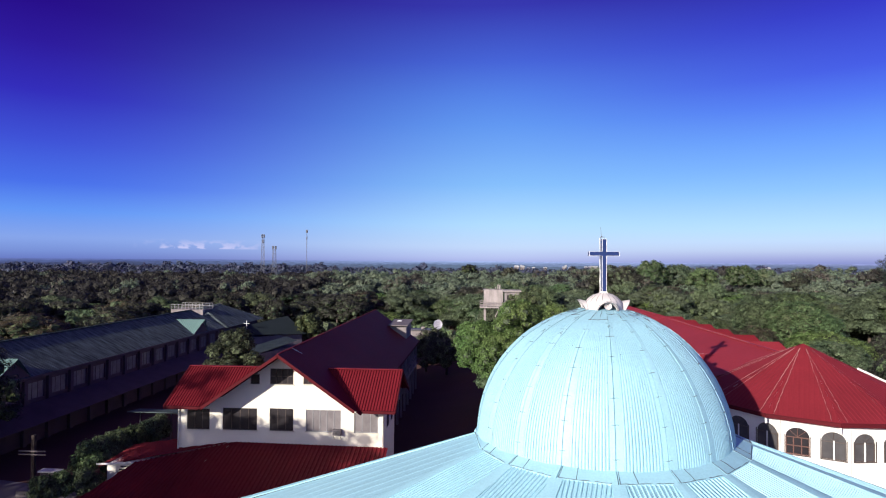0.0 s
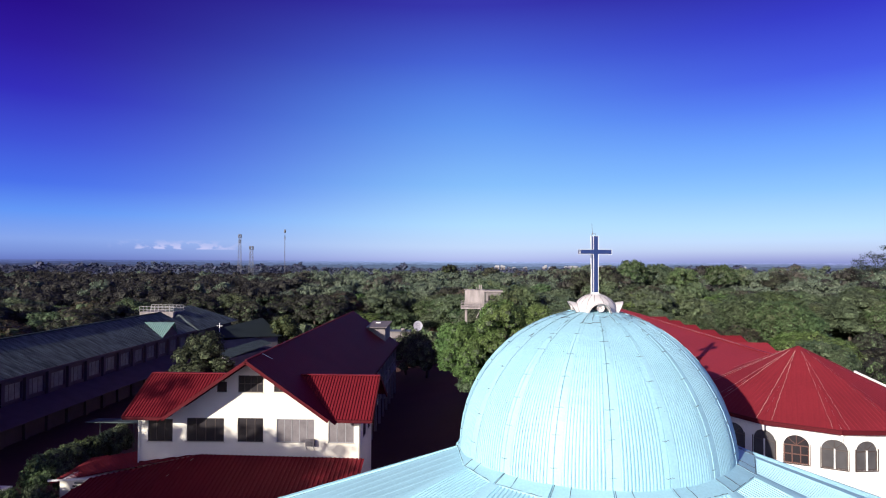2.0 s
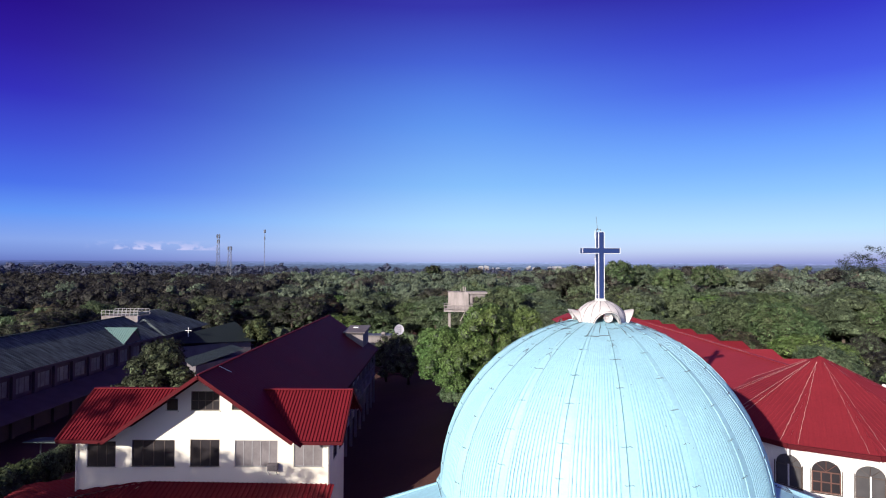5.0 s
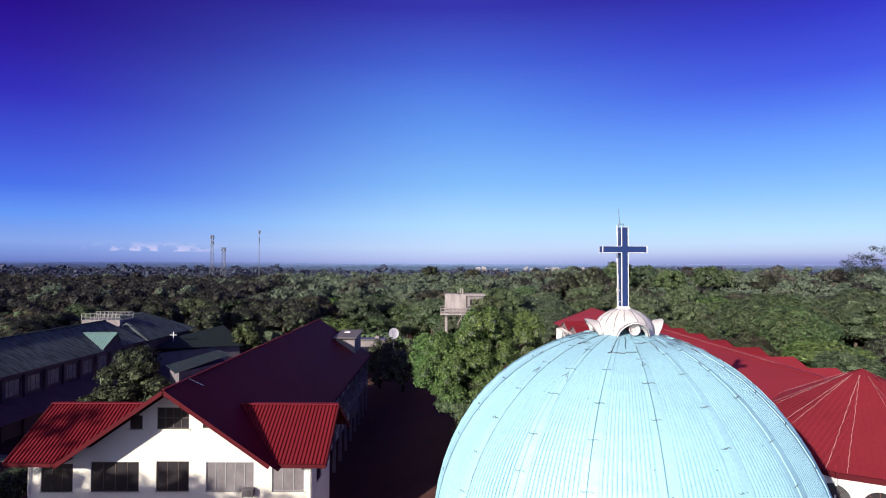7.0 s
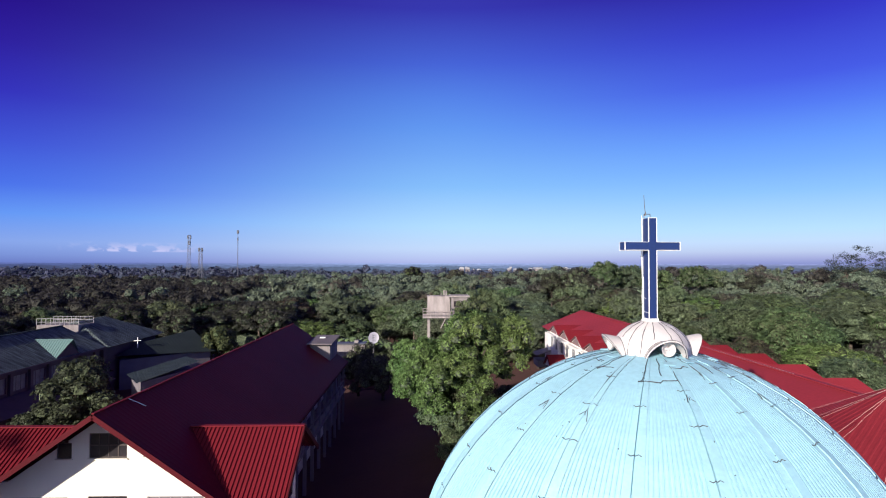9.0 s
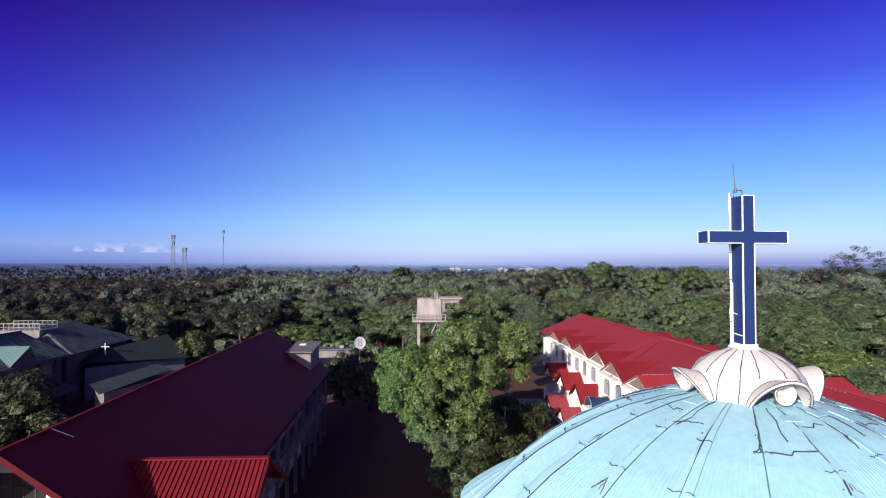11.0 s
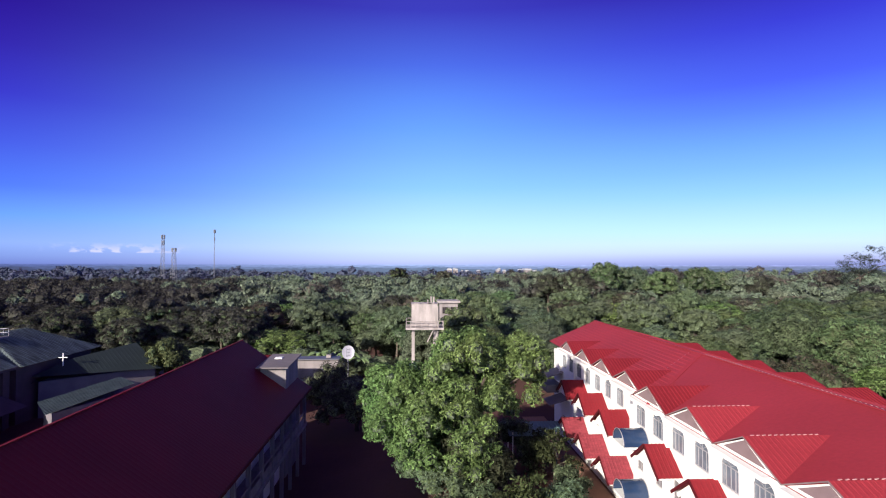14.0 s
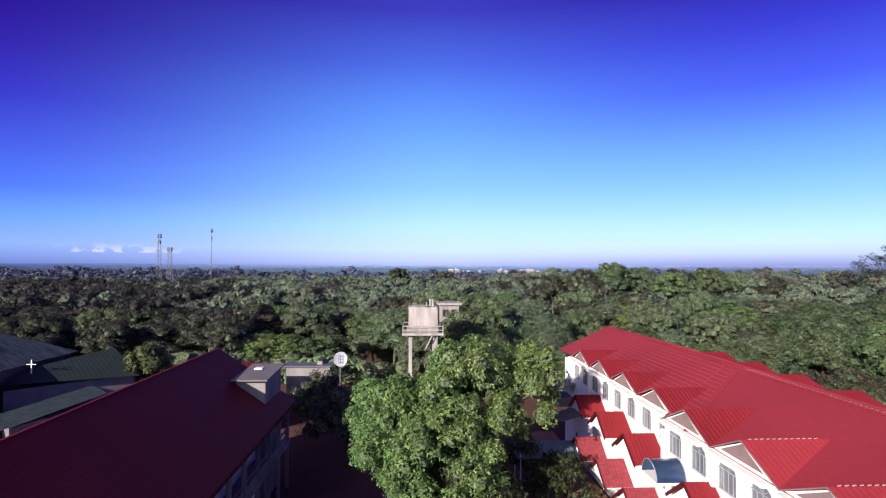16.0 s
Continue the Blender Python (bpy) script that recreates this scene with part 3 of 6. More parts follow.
    # body of the church below the roof
    sh = Shape()
    pts = [ring_point(5.9, k * math.tau / 16, -1.5) for k in range(16)]
    sh.prism(pts, (0, 0, 8.75))
    part("wall", sh, WHITE, church)
    sh = Shape()
    pts = [ring_point(16.6, math.radians(a), -1.5) for a in range(186, 345, 12)]
    sh.prism(pts, (0, 0, 5.2))
    part("wall", sh, WHITE, church)
    # rounded ribbed roof over the apse
    sh = Shape()
    ax, ay = 6.4, 50.0
    rows = []
    for k in range(7):
        e = k / 6
        rows.append([(ax + (0.005 + 4.1 * e) * math.cos(math.tau * j / 96), ay + (0.005 + 4.1 * e) * math.sin(math.tau * j / 96),
                      6.45 - 2.2 * e ** 1.5 + (0.05 * e if j % 3 == 0 else 0.0)) for j in range(97)])
    part("apse_roof", sh.grid(rows), BLUE, church, "rounded ribbed blue apse roof")
    sh = Shape().prism([(ax + 3.6 * math.cos(math.tau * k / 20), ay + 3.6 * math.sin(math.tau * k / 20), -0.5) for k in range(20)], (0, 0, 5.2))
    part("wall", sh, WHITE, church)
    # dark sealant: lines down the seams from the cap, their forked ends, and ragged links between them
    rng = random.Random(11)

    def smear(points, r0, r1):
        sh = Shape().trail([on_dome(a, e, 0.006) for a, e in points], [rng.uniform(r0, r1) for _ in points])
        part("sealant_line", sh, TAR, church, "cracked dark sealant on the dome")

    def ragged(a, e, a2, e2, n, wild):
        pts = []
        for i in range(n + 1):
            t = i / n
            k = wild * (0.3 + math.sin(math.pi * t))
            pts.append((a + (a2 - a) * t + rng.uniform(-k, k) / max(0.2, math.cos(e + (e2 - e) * t)), e + (e2 - e) * t + rng.uniform(-k, k)))
        return pts

    for g in range(GORES):
        a0 = start + g * step
        e1 = math.radians(rng.uniform(58, 73))
        stem = ragged(a0, math.radians(80.5), a0 + rng.uniform(-0.03, 0.03), e1, 7, 0.004)
        smear(stem, 0.006, 0.012)
        a, e = stem[-1]
        for s in (-1, 0.1, 1):
            smear(ragged(a, e, a + s * rng.uniform(0.015, 0.045), e - math.radians(rng.uniform(1.2, 3.2)), 3, 0.003), 0.005, 0.013)
        if g % 2:
            a = a0 + step * rng.uniform(0.35, 0.65)
            smear(ragged(a, math.radians(80), a + rng.uniform(-0.06, 0.06), math.radians(rng.uniform(66, 75)), 6, 0.006), 0.005, 0.011)
        if g % 3 != 1:
            e2 = math.radians(rng.uniform(68, 77))
            smear(ragged(a0, e2, a0 + step * rng.uniform(0.7, 1.0), e2 + math.radians(rng.uniform(-4, 3)), 5, 0.010), 0.006, 0.014)
    for k in range(90):
        a, e = rng.uniform(0, math.tau), math.radians(rng.uniform(20, 76))
        smear([(a, e), (a + rng.uniform(-0.006, 0.006), e + rng.uniform(-0.005, 0.005))], 0.006, 0.013)
    # loose flaps of flashing lifted below the cap
    for k in range(8):
        a, e = math.tau * (k + rng.uniform(0.2, 0.8)) / 8, math.radians(rng.uniform(76.5, 79.5))
        w = rng.uniform(0.10, 0.2)
        q = [on_dome(a, e, 0.03), on_dome(a + w, e + 0.004, 0.02), on_dome(a + w, e - 0.03, 0.035), on_dome(a, e - 0.034, 0.05)]
        part("flap", Shape().prism(q, (0, 0, -0.02)), BLUE_FLAT, church, "lifted flap of blue flashing")


build_church()


CAP_PROFILE = ((0.26, 14.12), (0.42, 14.065), (0.60, 13.965), (0.76, 13.835), (0.87, 13.69), (0.935, 13.52), (0.965, 13.34), (0.98, 13.16), (0.99, 12.98))


def cap_radius(z, inside=0.0):
    """The cap's outline: its radius at a height."""
    for (r0, z0), (r1, z1) in zip(CAP_PROFILE, CAP_PROFILE[1:]):
        if z >= z1:
            return r0 + (r1 - r0) * (z0 - z) / (z0 - z1) - inside
    return CAP_PROFILE[-1][0] - inside


def build_cap():
    cap = thing("dome_cap", (CX, CY, 12.95), "hollow white concrete cap with four flared arched hoods", "cap")
    arch_a, arch_z0, arch_h, turn = math.radians(32), 12.98, 0.74, math.radians(-90.5)

    def arch(b, k=1.0):
        """A point of the arch's curve: the turn from the hood's middle, and the height."""
        return arch_a * math.cos(b) * (1 + 0.12 * math.sin(b)) * k, arch_z0 + arch_h * math.sin(b) ** 0.85 * k

    for k in range(4):
        mid = turn + k * math.pi / 2
        out, side = Vector((math.cos(mid), math.sin(mid), 0)), Vector((-math.sin(mid), math.cos(mid), 0))
        n = 20
        # a quarter of the shell: from the arch's curve up to the collar, and the narrow leg on each side
        for skin, dr in (("shell", 0.0), ("lining", 0.05)):
            rows = []
            for i in range(7):
                row = []
                for j in range(-4, n + 5):
                    b = math.pi * min(max(j, 0), n) / n
                    da, z0 = arch(b)
                    edge = -math.copysign(math.pi / 4, j - n / 2)
                    if j < 0 or j > n:
                        over = (-j if j < 0 else j - n) / 4
                        da, z0 = da + (edge - da) * over, arch_z0
                    t = i / 6
                    z = z0 + (14.12 - z0) * t
                    row.append(cap_point(cap_radius(z, dr), mid + da * (1 - t) + (da / arch_a * math.pi / 4 if abs(da) < arch_a else edge) * t, z))
                rows.append(row)
            part(skin, Shape().grid(rows), CAPWHITE, cap, smooth=True)
        # the flared visor over the opening
        upper, lower = [], []
        for t in (0.0, 0.25, 0.5, 0.75, 1.0):
            u, l = [], []
            for j in range(n + 1):
                b = math.pi * j / n
                da, z = arch(b)
                lift = math.sin(b) ** 0.8
                p = Vector(cap_point(cap_radius(z), mid + da, z))
                p += out * t * (0.01 + 0.39 * lift ** 1.6) + side * 0.04 * t * lift * math.cos(b) + Vector((0, 0, 0.075 * (1.4 * t - 0.4 * t * t) * lift))
                u.append(p)
                l.append(p - Vector((0, 0, 0.05 * math.sin(b))) - side * 0.05 * math.cos(b))
            upper.append(u)
            lower.append(l)
        hood = part("hood", Shape().grid(upper).grid(lower).grid([upper[-1], lower[-1]]), CAPWHITE, cap, "flared white visor", smooth=False)
        for row, r in ((upper[0], 0.010), (lower[-1], 0.008), (upper[-1], 0.006)):
            sh = Shape()
            for p, q in zip(row, row[1:]):
                sh.tube(p, q, r, sides=5)
            part("edge_line", sh, TAR, hood)
        # short ribs across the visor's rim
        for j in range(1, 8):
            for jj in (j, n - j):
                part("rim_line", Shape().tube(lower[-1][jj], lower[-2][jj], 0.005, sides=4), TAR, hood)
        # sheet joints down the shell
        rng = random.Random(k + 3)
        for f, low in ((-0.80, 13.0), (-0.36, 13.74), (0.30, 13.74), (0.74, 13.0)):
            sh, pts = Shape(), []
            for i in range(9):
                z = 14.11 + (low - 14.11) * i / 8
                pts.append(cap_point(cap_radius(z) + 0.003, mid + math.pi / 4 * f + rng.uniform(-0.018, 0.018), z))
            for p, q in zip(pts, pts[1:]):
                sh.tube(p, q, rng.uniform(0.006, 0.010), sides=5)
            part("crack", sh, TAR, cap, "dark cracked joint")
        # foot line and small flap of the leg
        sh, a0 = Shape(), mid + arch_a
        for i in range(6):
            a = a0 + (math.pi / 2 - 2 * arch_a) * i / 6
            sh.tube(cap_point(0.995, a, 12.99 + rng.uniform(-0.01, 0.01)), cap_point(0.995, a + (math.pi / 2 - 2 * arch_a) / 6, 12.99 + rng.uniform(-0.01, 0.01)), 0.011, sides=5)
        part("foot_line", sh, TAR, cap)
        # horn loudspeaker in the opening
        c = Vector((CX, CY - 0.05, 13.55)) + out * 0.74
        up = Vector((0, 0, 1))
        horn = thing("loudspeaker", c, "round white horn loudspeaker under an arched hood", "loudspeaker", "loudspeakers on the dome")
        rows = []
        for d, r in ((0.0, 0.05), (0.12, 0.06), (0.2, 0.10), (0.3, 0.155), (0.345, 0.172), (0.35, 0.165), (0.30, 0.135), (0.24, 0.07), (0.2, 0.045)):
            q = c + out * d
            rows.append([q + side * r * math.cos(math.tau * j / 24) + up * r * math.sin(math.tau * j / 24) for j in range(25)])
        part("horn", Shape().grid(rows), CAPWHITE, horn, smooth=True)
        part("driver", Shape().tube(c + out * 0.2, c + out * 0.31, 0.06, 0.035, sides=12), CAPWHITE, horn)
        part("bracket", Shape().bar(c + out * 0.1 - up * 0.04, c + out * 0.1 - up * 0.34, 0.05, 0.05), STEEL, horn)
    part("inner_post", Shape().tube((CX, CY - 0.05, 13.2), (CX, CY - 0.05, 14.05), 0.12, sides=12), CONCRETE, cap)
    part("collar", Shape().prism([cap_point(0.27, math.tau * k / 20, 14.08) for k in range(20)], (0, 0, 0.035)), CAPWHITE, cap)


build_cap()


def build_cross():
    cross = thing("cross", (CX, CY, 14.1), "blue box-section cross with white edges and a plinth", "cross")
    yaw, px, py, bl = math.radians(3.7), 0.112, 0.165, 0.74
    z0, z1, zt, zb = 15.946, 16.153, 16.768, 14.12

    def turned(sh):
        c, s = math.cos(yaw), math.sin(yaw)
        sh.v = [(CX + x * c - y * s, CY + x * s + y * c, z) for x, y, z in sh.v]
        return sh

    part("plinth", turned(Shape().box(-0.155, -0.21, zb - 0.03, 0.155, 0.21, zb + 0.02).box(-0.135, -0.188, zb + 0.02, 0.135, 0.188, zb + 0.075)), TRIM, cross, "white plinth")
    part("post", turned(Shape().box(-px, -py, zb + 0.07, px, py, zt)), NAVY, cross)
    for s in (-1, 1):
        a, b = sorted((s * (px + 0.001), s * bl))
        part("crossbar", turned(Shape().box(a, -py + 0.004, z0, b, py - 0.004, z1)), NAVY, cross)
    t = 0.010
    for sx in (-1, 1):
        for sy in (-1, 1):
            x, y = sx * (px - t + 0.004), sy * (py - t + 0.004)
            for lo, hi in ((zb + 0.075, z0 - 0.004), (z1 + 0.004, zt + 0.004)):
                part("edge_trim", turned(Shape().box(x - t, y - t, lo, x + t, y + t, hi)), TRIM, cross, "white edge trim")
            xe = sx * (bl - t + 0.004)
            part("edge_trim", turned(Shape().box(xe - t, y - t, z0 - 0.004, xe + t, y + t, z1 + 0.004)), TRIM, cross, "white edge trim")
        for z in (z0, z1):
            for sy in (-1, 1):
                a, b = sorted((sx * px, sx * bl))
                y = sy * (py - t)
                w = t if z == z0 else t * 0.55
                part("edge_trim", turned(Shape().box(a, y - t, z - w, b, y + t, z + w * 0.4)), TRIM, cross, "white edge trim")
            xe = sx * (bl - t)
            part("edge_trim", turned(Shape().box(xe - t, -py, z - t * 0.8, xe + t, py, z + t * 0.4)), TRIM, cross, "white edge trim")
    for sy in (-1, 1):
        part("edge_trim", turned(Shape().box(-px, sy * (py - t) - t, zt - 0.004, px, sy * (py - t) + t, zt + 0.012)), TRIM, cross, "white edge trim")
    # conduit clipped along the back edge, with two short ties on the side face
    x, y = -px - 0.025, py - 0.01
    rng = random.Random(5)
    zs = [zb + 0.03 + 2.7 * k / 14 for k in range(15)]
    pts = [(x + rng.uniform(-0.012, 0.008), y + rng.uniform(-0.01, 0.01), z) for z in zs]
    part("cable", turned(Shape().trail(pts, [0.012] * 15, sides=6)), TRIM, cross, "white conduit clipped to the post")
    part("cable", turned(Shape().tube((-px - 0.012, py - 0.045, zb + 0.05), (-px - 0.012, py - 0.05, 15.25), 0.010, sides=6)), TRIM, cross, "white conduit clipped to the post")
    for za, ya in ((14.72, -0.02), (14.36, -py + 0.02)):
        part("tie", turned(Shape().tube((-px - 0.012, py - 0.05, za), (-px - 0.012, ya, za - 0.02), 0.008, sides=5)), TRIM, cross)
    for zc in (14.55, 14.95, 15.3, 15.78):
        part("clip", turned(Shape().box(x - 0.035, y - 0.02, zc, x + 0.02, y + 0.02, zc + 0.015)), STEEL, cross)
    # lightning rod on a small bent bracket
    x, y = -px + 0.03, 0.07
    rod = part("lightning_rod", turned(Shape().tube((x, y, zt + 0.1), (x - 0.04, y, zt + 0.62), 0.009, 0.006, sides=6)), STEEL, cross, "thin metal lightning rod")
    sh = Shape().tube((x - 0.04, y, zt), (x - 0.04, y, zt + 0.12), 0.010, sides=5).tube((x - 0.04, y, zt + 0.12), (x + 0.13, y, zt + 0.12), 0.010, sides=5)
    sh.tube((x + 0.13, y, zt + 0.125), (x + 0.13, y, zt + 0.04), 0.010, sides=5)
    part("rod_bracket", turned(sh), STEEL, rod)
    part("rod_joint", turned(Shape().tube((x, y, zt + 0.08), (x, y, zt + 0.17), 0.028, 0.016, sides=8)), STEEL, rod)


build_cross()


# ---- the cream house with red roofs ----
def build_house():
    ho = thing("house", (-14.6, 60, -1.5), "cream two-storey house with red ribbed gable roofs", "house")
    ridge_x, ridge_z, slope = -14.57, 8.9, 0.69
    eave_r, eave_l = -8.55, -20.6
    zr = ridge_z - slope * (eave_r - ridge_x)

    def front(u, d, z):
        return (u, 45.2 + d, z)

    wins = [(-22.15, -20.4, 2.9, 4.45, 3, 1, GLASS), (-19.4, -16.76, 2.93, 4.56, 4, 1, GLASS), (-15.8, -14.0, 2.95, 4.6, 3, 1, GLASS),
            (-13.06, -10.42, 2.95, 4.57, 5, 1, CURTAIN), (-9.43, -7.65, 2.97, 4.45, 3, 1, CURTAIN),
            (-15.8, -14.03, 6.38, 7.55, 4, 2, GLASS), (-17.3, -16.6, 6.36, 7.1, 1, 1, GLASS), (-13.27, -12.6, 6.43, 7.0, 2, 1, GLASS)]
    top = lambda x: max(8.72 - slope * abs(x - ridge_x), 5.3)
    sh = wall_cells(Shape(), front, -22.8, -7.2, -1.5, top, [w[:4] for w in wins], 0.2, (ridge_x, ridge_x - 4.95, ridge_x + 4.95))
    part("wall", sh, CREAM, ho, "cream painted front wall")
    for w in wins:
        win = window(ho, front, *w[:6], pane=w[6], sash=GREYFRAME if w[6] is CURTAIN else FRAME)
        part("sill", Shape().box(w[0] - 0.06, 45.12, w[2] - 0.06, w[1] + 0.06, 45.25, w[2]), CREAM, win)
    # side walls of the front block and the long body behind
    for x in (-22.8, -7.2):
        s = 1 if x < -15 else -1
        side = (lambda u, d, z, x=x, s=s: (x + s * d, u, z))
        ops = [(46.3, 47.6, 2.95, 4.4), (48.3, 49.4, 2.95, 4.4)]
        gt = lambda y: 7.0 - 0.6 * abs(y - 47.6)
        part("wall", wall_cells(Shape(), side, 45.41, 50.0, -1.5, gt, ops, 0.2, (47.6,)), CREAM, ho)
        for o in ops:
            window(ho, side, *o, 2)
    part("wall", Shape().box(-19.8, 50.0, -1.5, -10.2, 80.0, 5.4), CREAM, ho)
    gable = Shape().prism([(-19.8, 80.1, -1.5), (-10.2, 80.1, -1.5), (-10.2, 80.1, 5.7), (ridge_x, 80.1, 8.7), (-19.8, 80.1, 5.3)], (0, 0.2, 0))
    part("wall", gable, CREAM, ho)
    # main roof
    y0, y1 = 43.3, 81.0
    right = Shape().ribbed([(ridge_x, y0, ridge_z), (ridge_x, y1, ridge_z), (eave_r, y1, zr), (eave_r, y0, zr)], 0.33, 0.005)
    part("roof", right, RED, ho, "long red ribbed roof slope")
    left = Shape().ribbed([(ridge_x, y0, ridge_z), (ridge_x, y1, ridge_z), (eave_l, y1, zr), (eave_l, y0, zr)], 0.33, 0.02)
    part("roof", left, RED, ho, "long red ribbed roof slope")
    part("ridge_cap", Shape().bar((ridge_x, y0, ridge_z + 0.05), (ridge_x, y1, ridge_z + 0.03), 0.13, 0.05), RED, ho)
    # ribbed front slopes of the two cross wings
    for x0, x1, xs in ((-23.2, ridge_x - 2.53, -20.3), (-6.2, ridge_x + 2.53, -8.84)):
        p = [(x0, 47.6, 7.15), (x1, 47.6, 7.15), (xs, 43.9, 4.92), (x0, 43.9, 4.92)]
        part("wing_roof", Shape().ribbed(p, 0.21, 0.055), RED, ho, "red ribbed wing roof")
        p = [(x0, 47.6, 7.15), (x1, 47.6, 7.15), (xs, 51.3, 4.92), (x0, 51.3, 4.92)]
        part("wing_roof", Shape().ribbed(p, 0.21, 0.055), RED, ho, "red ribbed wing roof")
        s = 1 if x0 < -15 else -1
        sh = Shape().bar((x0, 47.6, 7.1), (x0, 43.85, 4.86), 0.08, 0.24).bar((x0, 47.6, 7.1), (x0, 51.3, 4.86), 0.08, 0.24)
        sh.bar((x0, 43.87, 4.84), (xs, 43.87, 4.84), 0.1, 0.2)
        part("fascia", sh, MAROON, ho, "dark red fascia board")
        part("ridge_cap", Shape().bar((x0, 47.6, 7.2), (x1, 47.6, 7.2), 0.3, 0.06), RED, ho)
        sf = Shape().box(min(x0, xs) + 0.1, 44.0, 4.74, max(x0, xs) - 0.1, 45.19, 4.8)
        part("soffit", sf, MAROON, ho)
    sh = Shape()
    for ex in (-9.0, -20.2):
        ze = ridge_z - slope * abs(ex - ridge_x)
        sh.bar((ridge_x, y0 - 0.02, ridge_z - 0.08), (ex, y0 - 0.02, ze - 0.08), 0.08, 0.22)
    sh.bar((eave_r, 51.3, zr - 0.08), (eave_r, y1, zr - 0.08), 0.08, 0.2).bar((eave_l, 51.3, zr - 0.08), (eave_l, y1, zr - 0.08), 0.08, 0.2)
    part("fascia", sh, MAROON, ho, "dark red fascia board")
    part("rod", Shape().bar((-14.5, 46.2, 8.93), (-13.85, 46.6, 8.47), 0.03, 0.03), TRIM, ho, "thin pale rod lying on the roof")
    # veranda along the long side; darker concrete stands in for its deeper shade
    sh = Shape().box(-10.2, 51.0, 1.75, -8.7, 80.0, 2.0)
    part("veranda_floor", sh, CONCRETE, ho)
    for i in range(11):
        y = 52.0 + 2.75 * i
        part("post", Shape().box(-8.98, y - 0.12, -1.5, -8.74, y + 0.12, 4.7), CONCRETE, ho)
        if i < 10:
            rail = Shape().box(-8.92, y + 0.12, 2.9, -8.8, y + 2.63, 3.0).box(-8.92, y + 0.12, 2.0, -8.84, y + 2.63, 2.55)
            part("railing", rail, CONCRETE, ho)
            side = lambda u, d, z: (-10.2 - d + 0.1, u, z)
            window(ho, side, y + 0.6, y + 2.0, 2.9, 4.3, 3, depth=0.07)
    # downpipes and small fittings on the front
    part("downpipe", Shape().tube((-22.75, 45.1, -1.5), (-22.75, 45.1, 4.8), 0.05), CREAM, ho)
    part("downpipe", Shape().tube((-7.3, 45.1, 1.7), (-7.3, 45.1, 4.8), 0.04), CREAM, ho)
    # low roof in front of the house
    a, b, c, d = (-18.4, 45.17, 2.05), (-6.9, 45.17, 1.85), (-6.9, 38.6, -0.1), (-22.0, 38.6, -0.1)
    part("porch_roof", Shape().ribbed([a, b, c, d], 0.3, 0.05, (0, -1, -0.3)), RED, ho, "low red ribbed porch roof")
    part("porch_roof", Shape().ribbed([(-18.4, 45.17, 2.05), (-22.0, 38.6, -0.1), (-26.32, 39.49, -0.04), (-24.76, 43.06, 1.105)], 0.3, 0.05), RED, ho, "low red ribbed porch roof")
    part("porch_roof", Shape().ribbed([(-18.4, 45.17, 2.06), (-27.6, 43.0, 0.95), (-27.6, 47.5, 0.95), (-22.85, 47.5, 1.7), (-22.85, 45.17, 1.7)], 0.3, 0.05), RED, ho)
    part("wall", Shape().prism([(-26.95, 43.18, -1.5), (-23.0, 43.18, -1.5), (-23.0, 43.18, 1.15), (-26.95, 43.18, 0.86)], (0, 1.9, 0)).box(-21.5, 39.6, -1.5, -7.3, 45.1, -0.25), CREAM, ho)
    for k in range(3):
        part("text_bar", Shape().box(-25.95 - 0.12 * k, 43.165, 0.66 - 0.21 * k, -25.05 - 0.42 * k, 43.176, 0.76 - 0.21 * k), INK, ho, "dark lettering bar on the porch wall")
    part("fascia", Shape().bar((-27.62, 42.96, 0.9), (-24.8, 43.04, 1.06), 0.05, 0.12), TRIM, ho, "pale board along the eave")
    # air conditioner under the curtained window
    ac = thing("air_conditioner", (-10.6, 44.95, 2.75), "grey window air conditioner on a wall bracket", "air conditioner")
    part("body", Shape().box(-10.95, 44.82, 2.82, -10.35, 45.19, 3.22), GREYWALL, ac)
    sh = Shape()
    for k in range(6):
        sh.box(-10.9, 44.80, 2.87 + 0.055 * k, -10.42, 44.83, 2.89 + 0.055 * k)
    part("grille", sh, INK, ac)
    sh = Shape().bar((-10.9, 45.18, 2.5), (-10.9, 44.85, 2.8), 0.03, 0.03).bar((-10.4, 45.18, 2.5), (-10.4, 44.85, 2.8), 0.03, 0.03)
    part("bracket", sh, STEEL, ac)
    # stair tower at the end of the roof
    st = thing("stair_tower", (-10.6, 79, -1.5), "grey plastered stair tower with a flat sheet roof", "tower")
    part("wall", Shape().box(-11.8, 76.4, -1.5, -9.75, 81.0, 7.25), CONCRETE, st)
    part("roof", Shape().prism([(-12.05, 75.9, 7.28), (-9.5, 75.9, 7.28), (-9.5, 81.4, 7.5), (-12.05, 81.4, 7.5)], (0, 0, 0.12)), RUSTY, st, "flat grey metal roof")
    part("hatch", Shape().box(-11.35, 79.2, 7.5, -10.75, 79.9, 7.62), TRIM, st, "small white roof hatch")


build_house()


# ---- the long white building with red dormer roofs ----
RBX, RBZ, RBS = 20.0, 9.6, 0.27
BAY, BAY0 = 4.63, 51.94


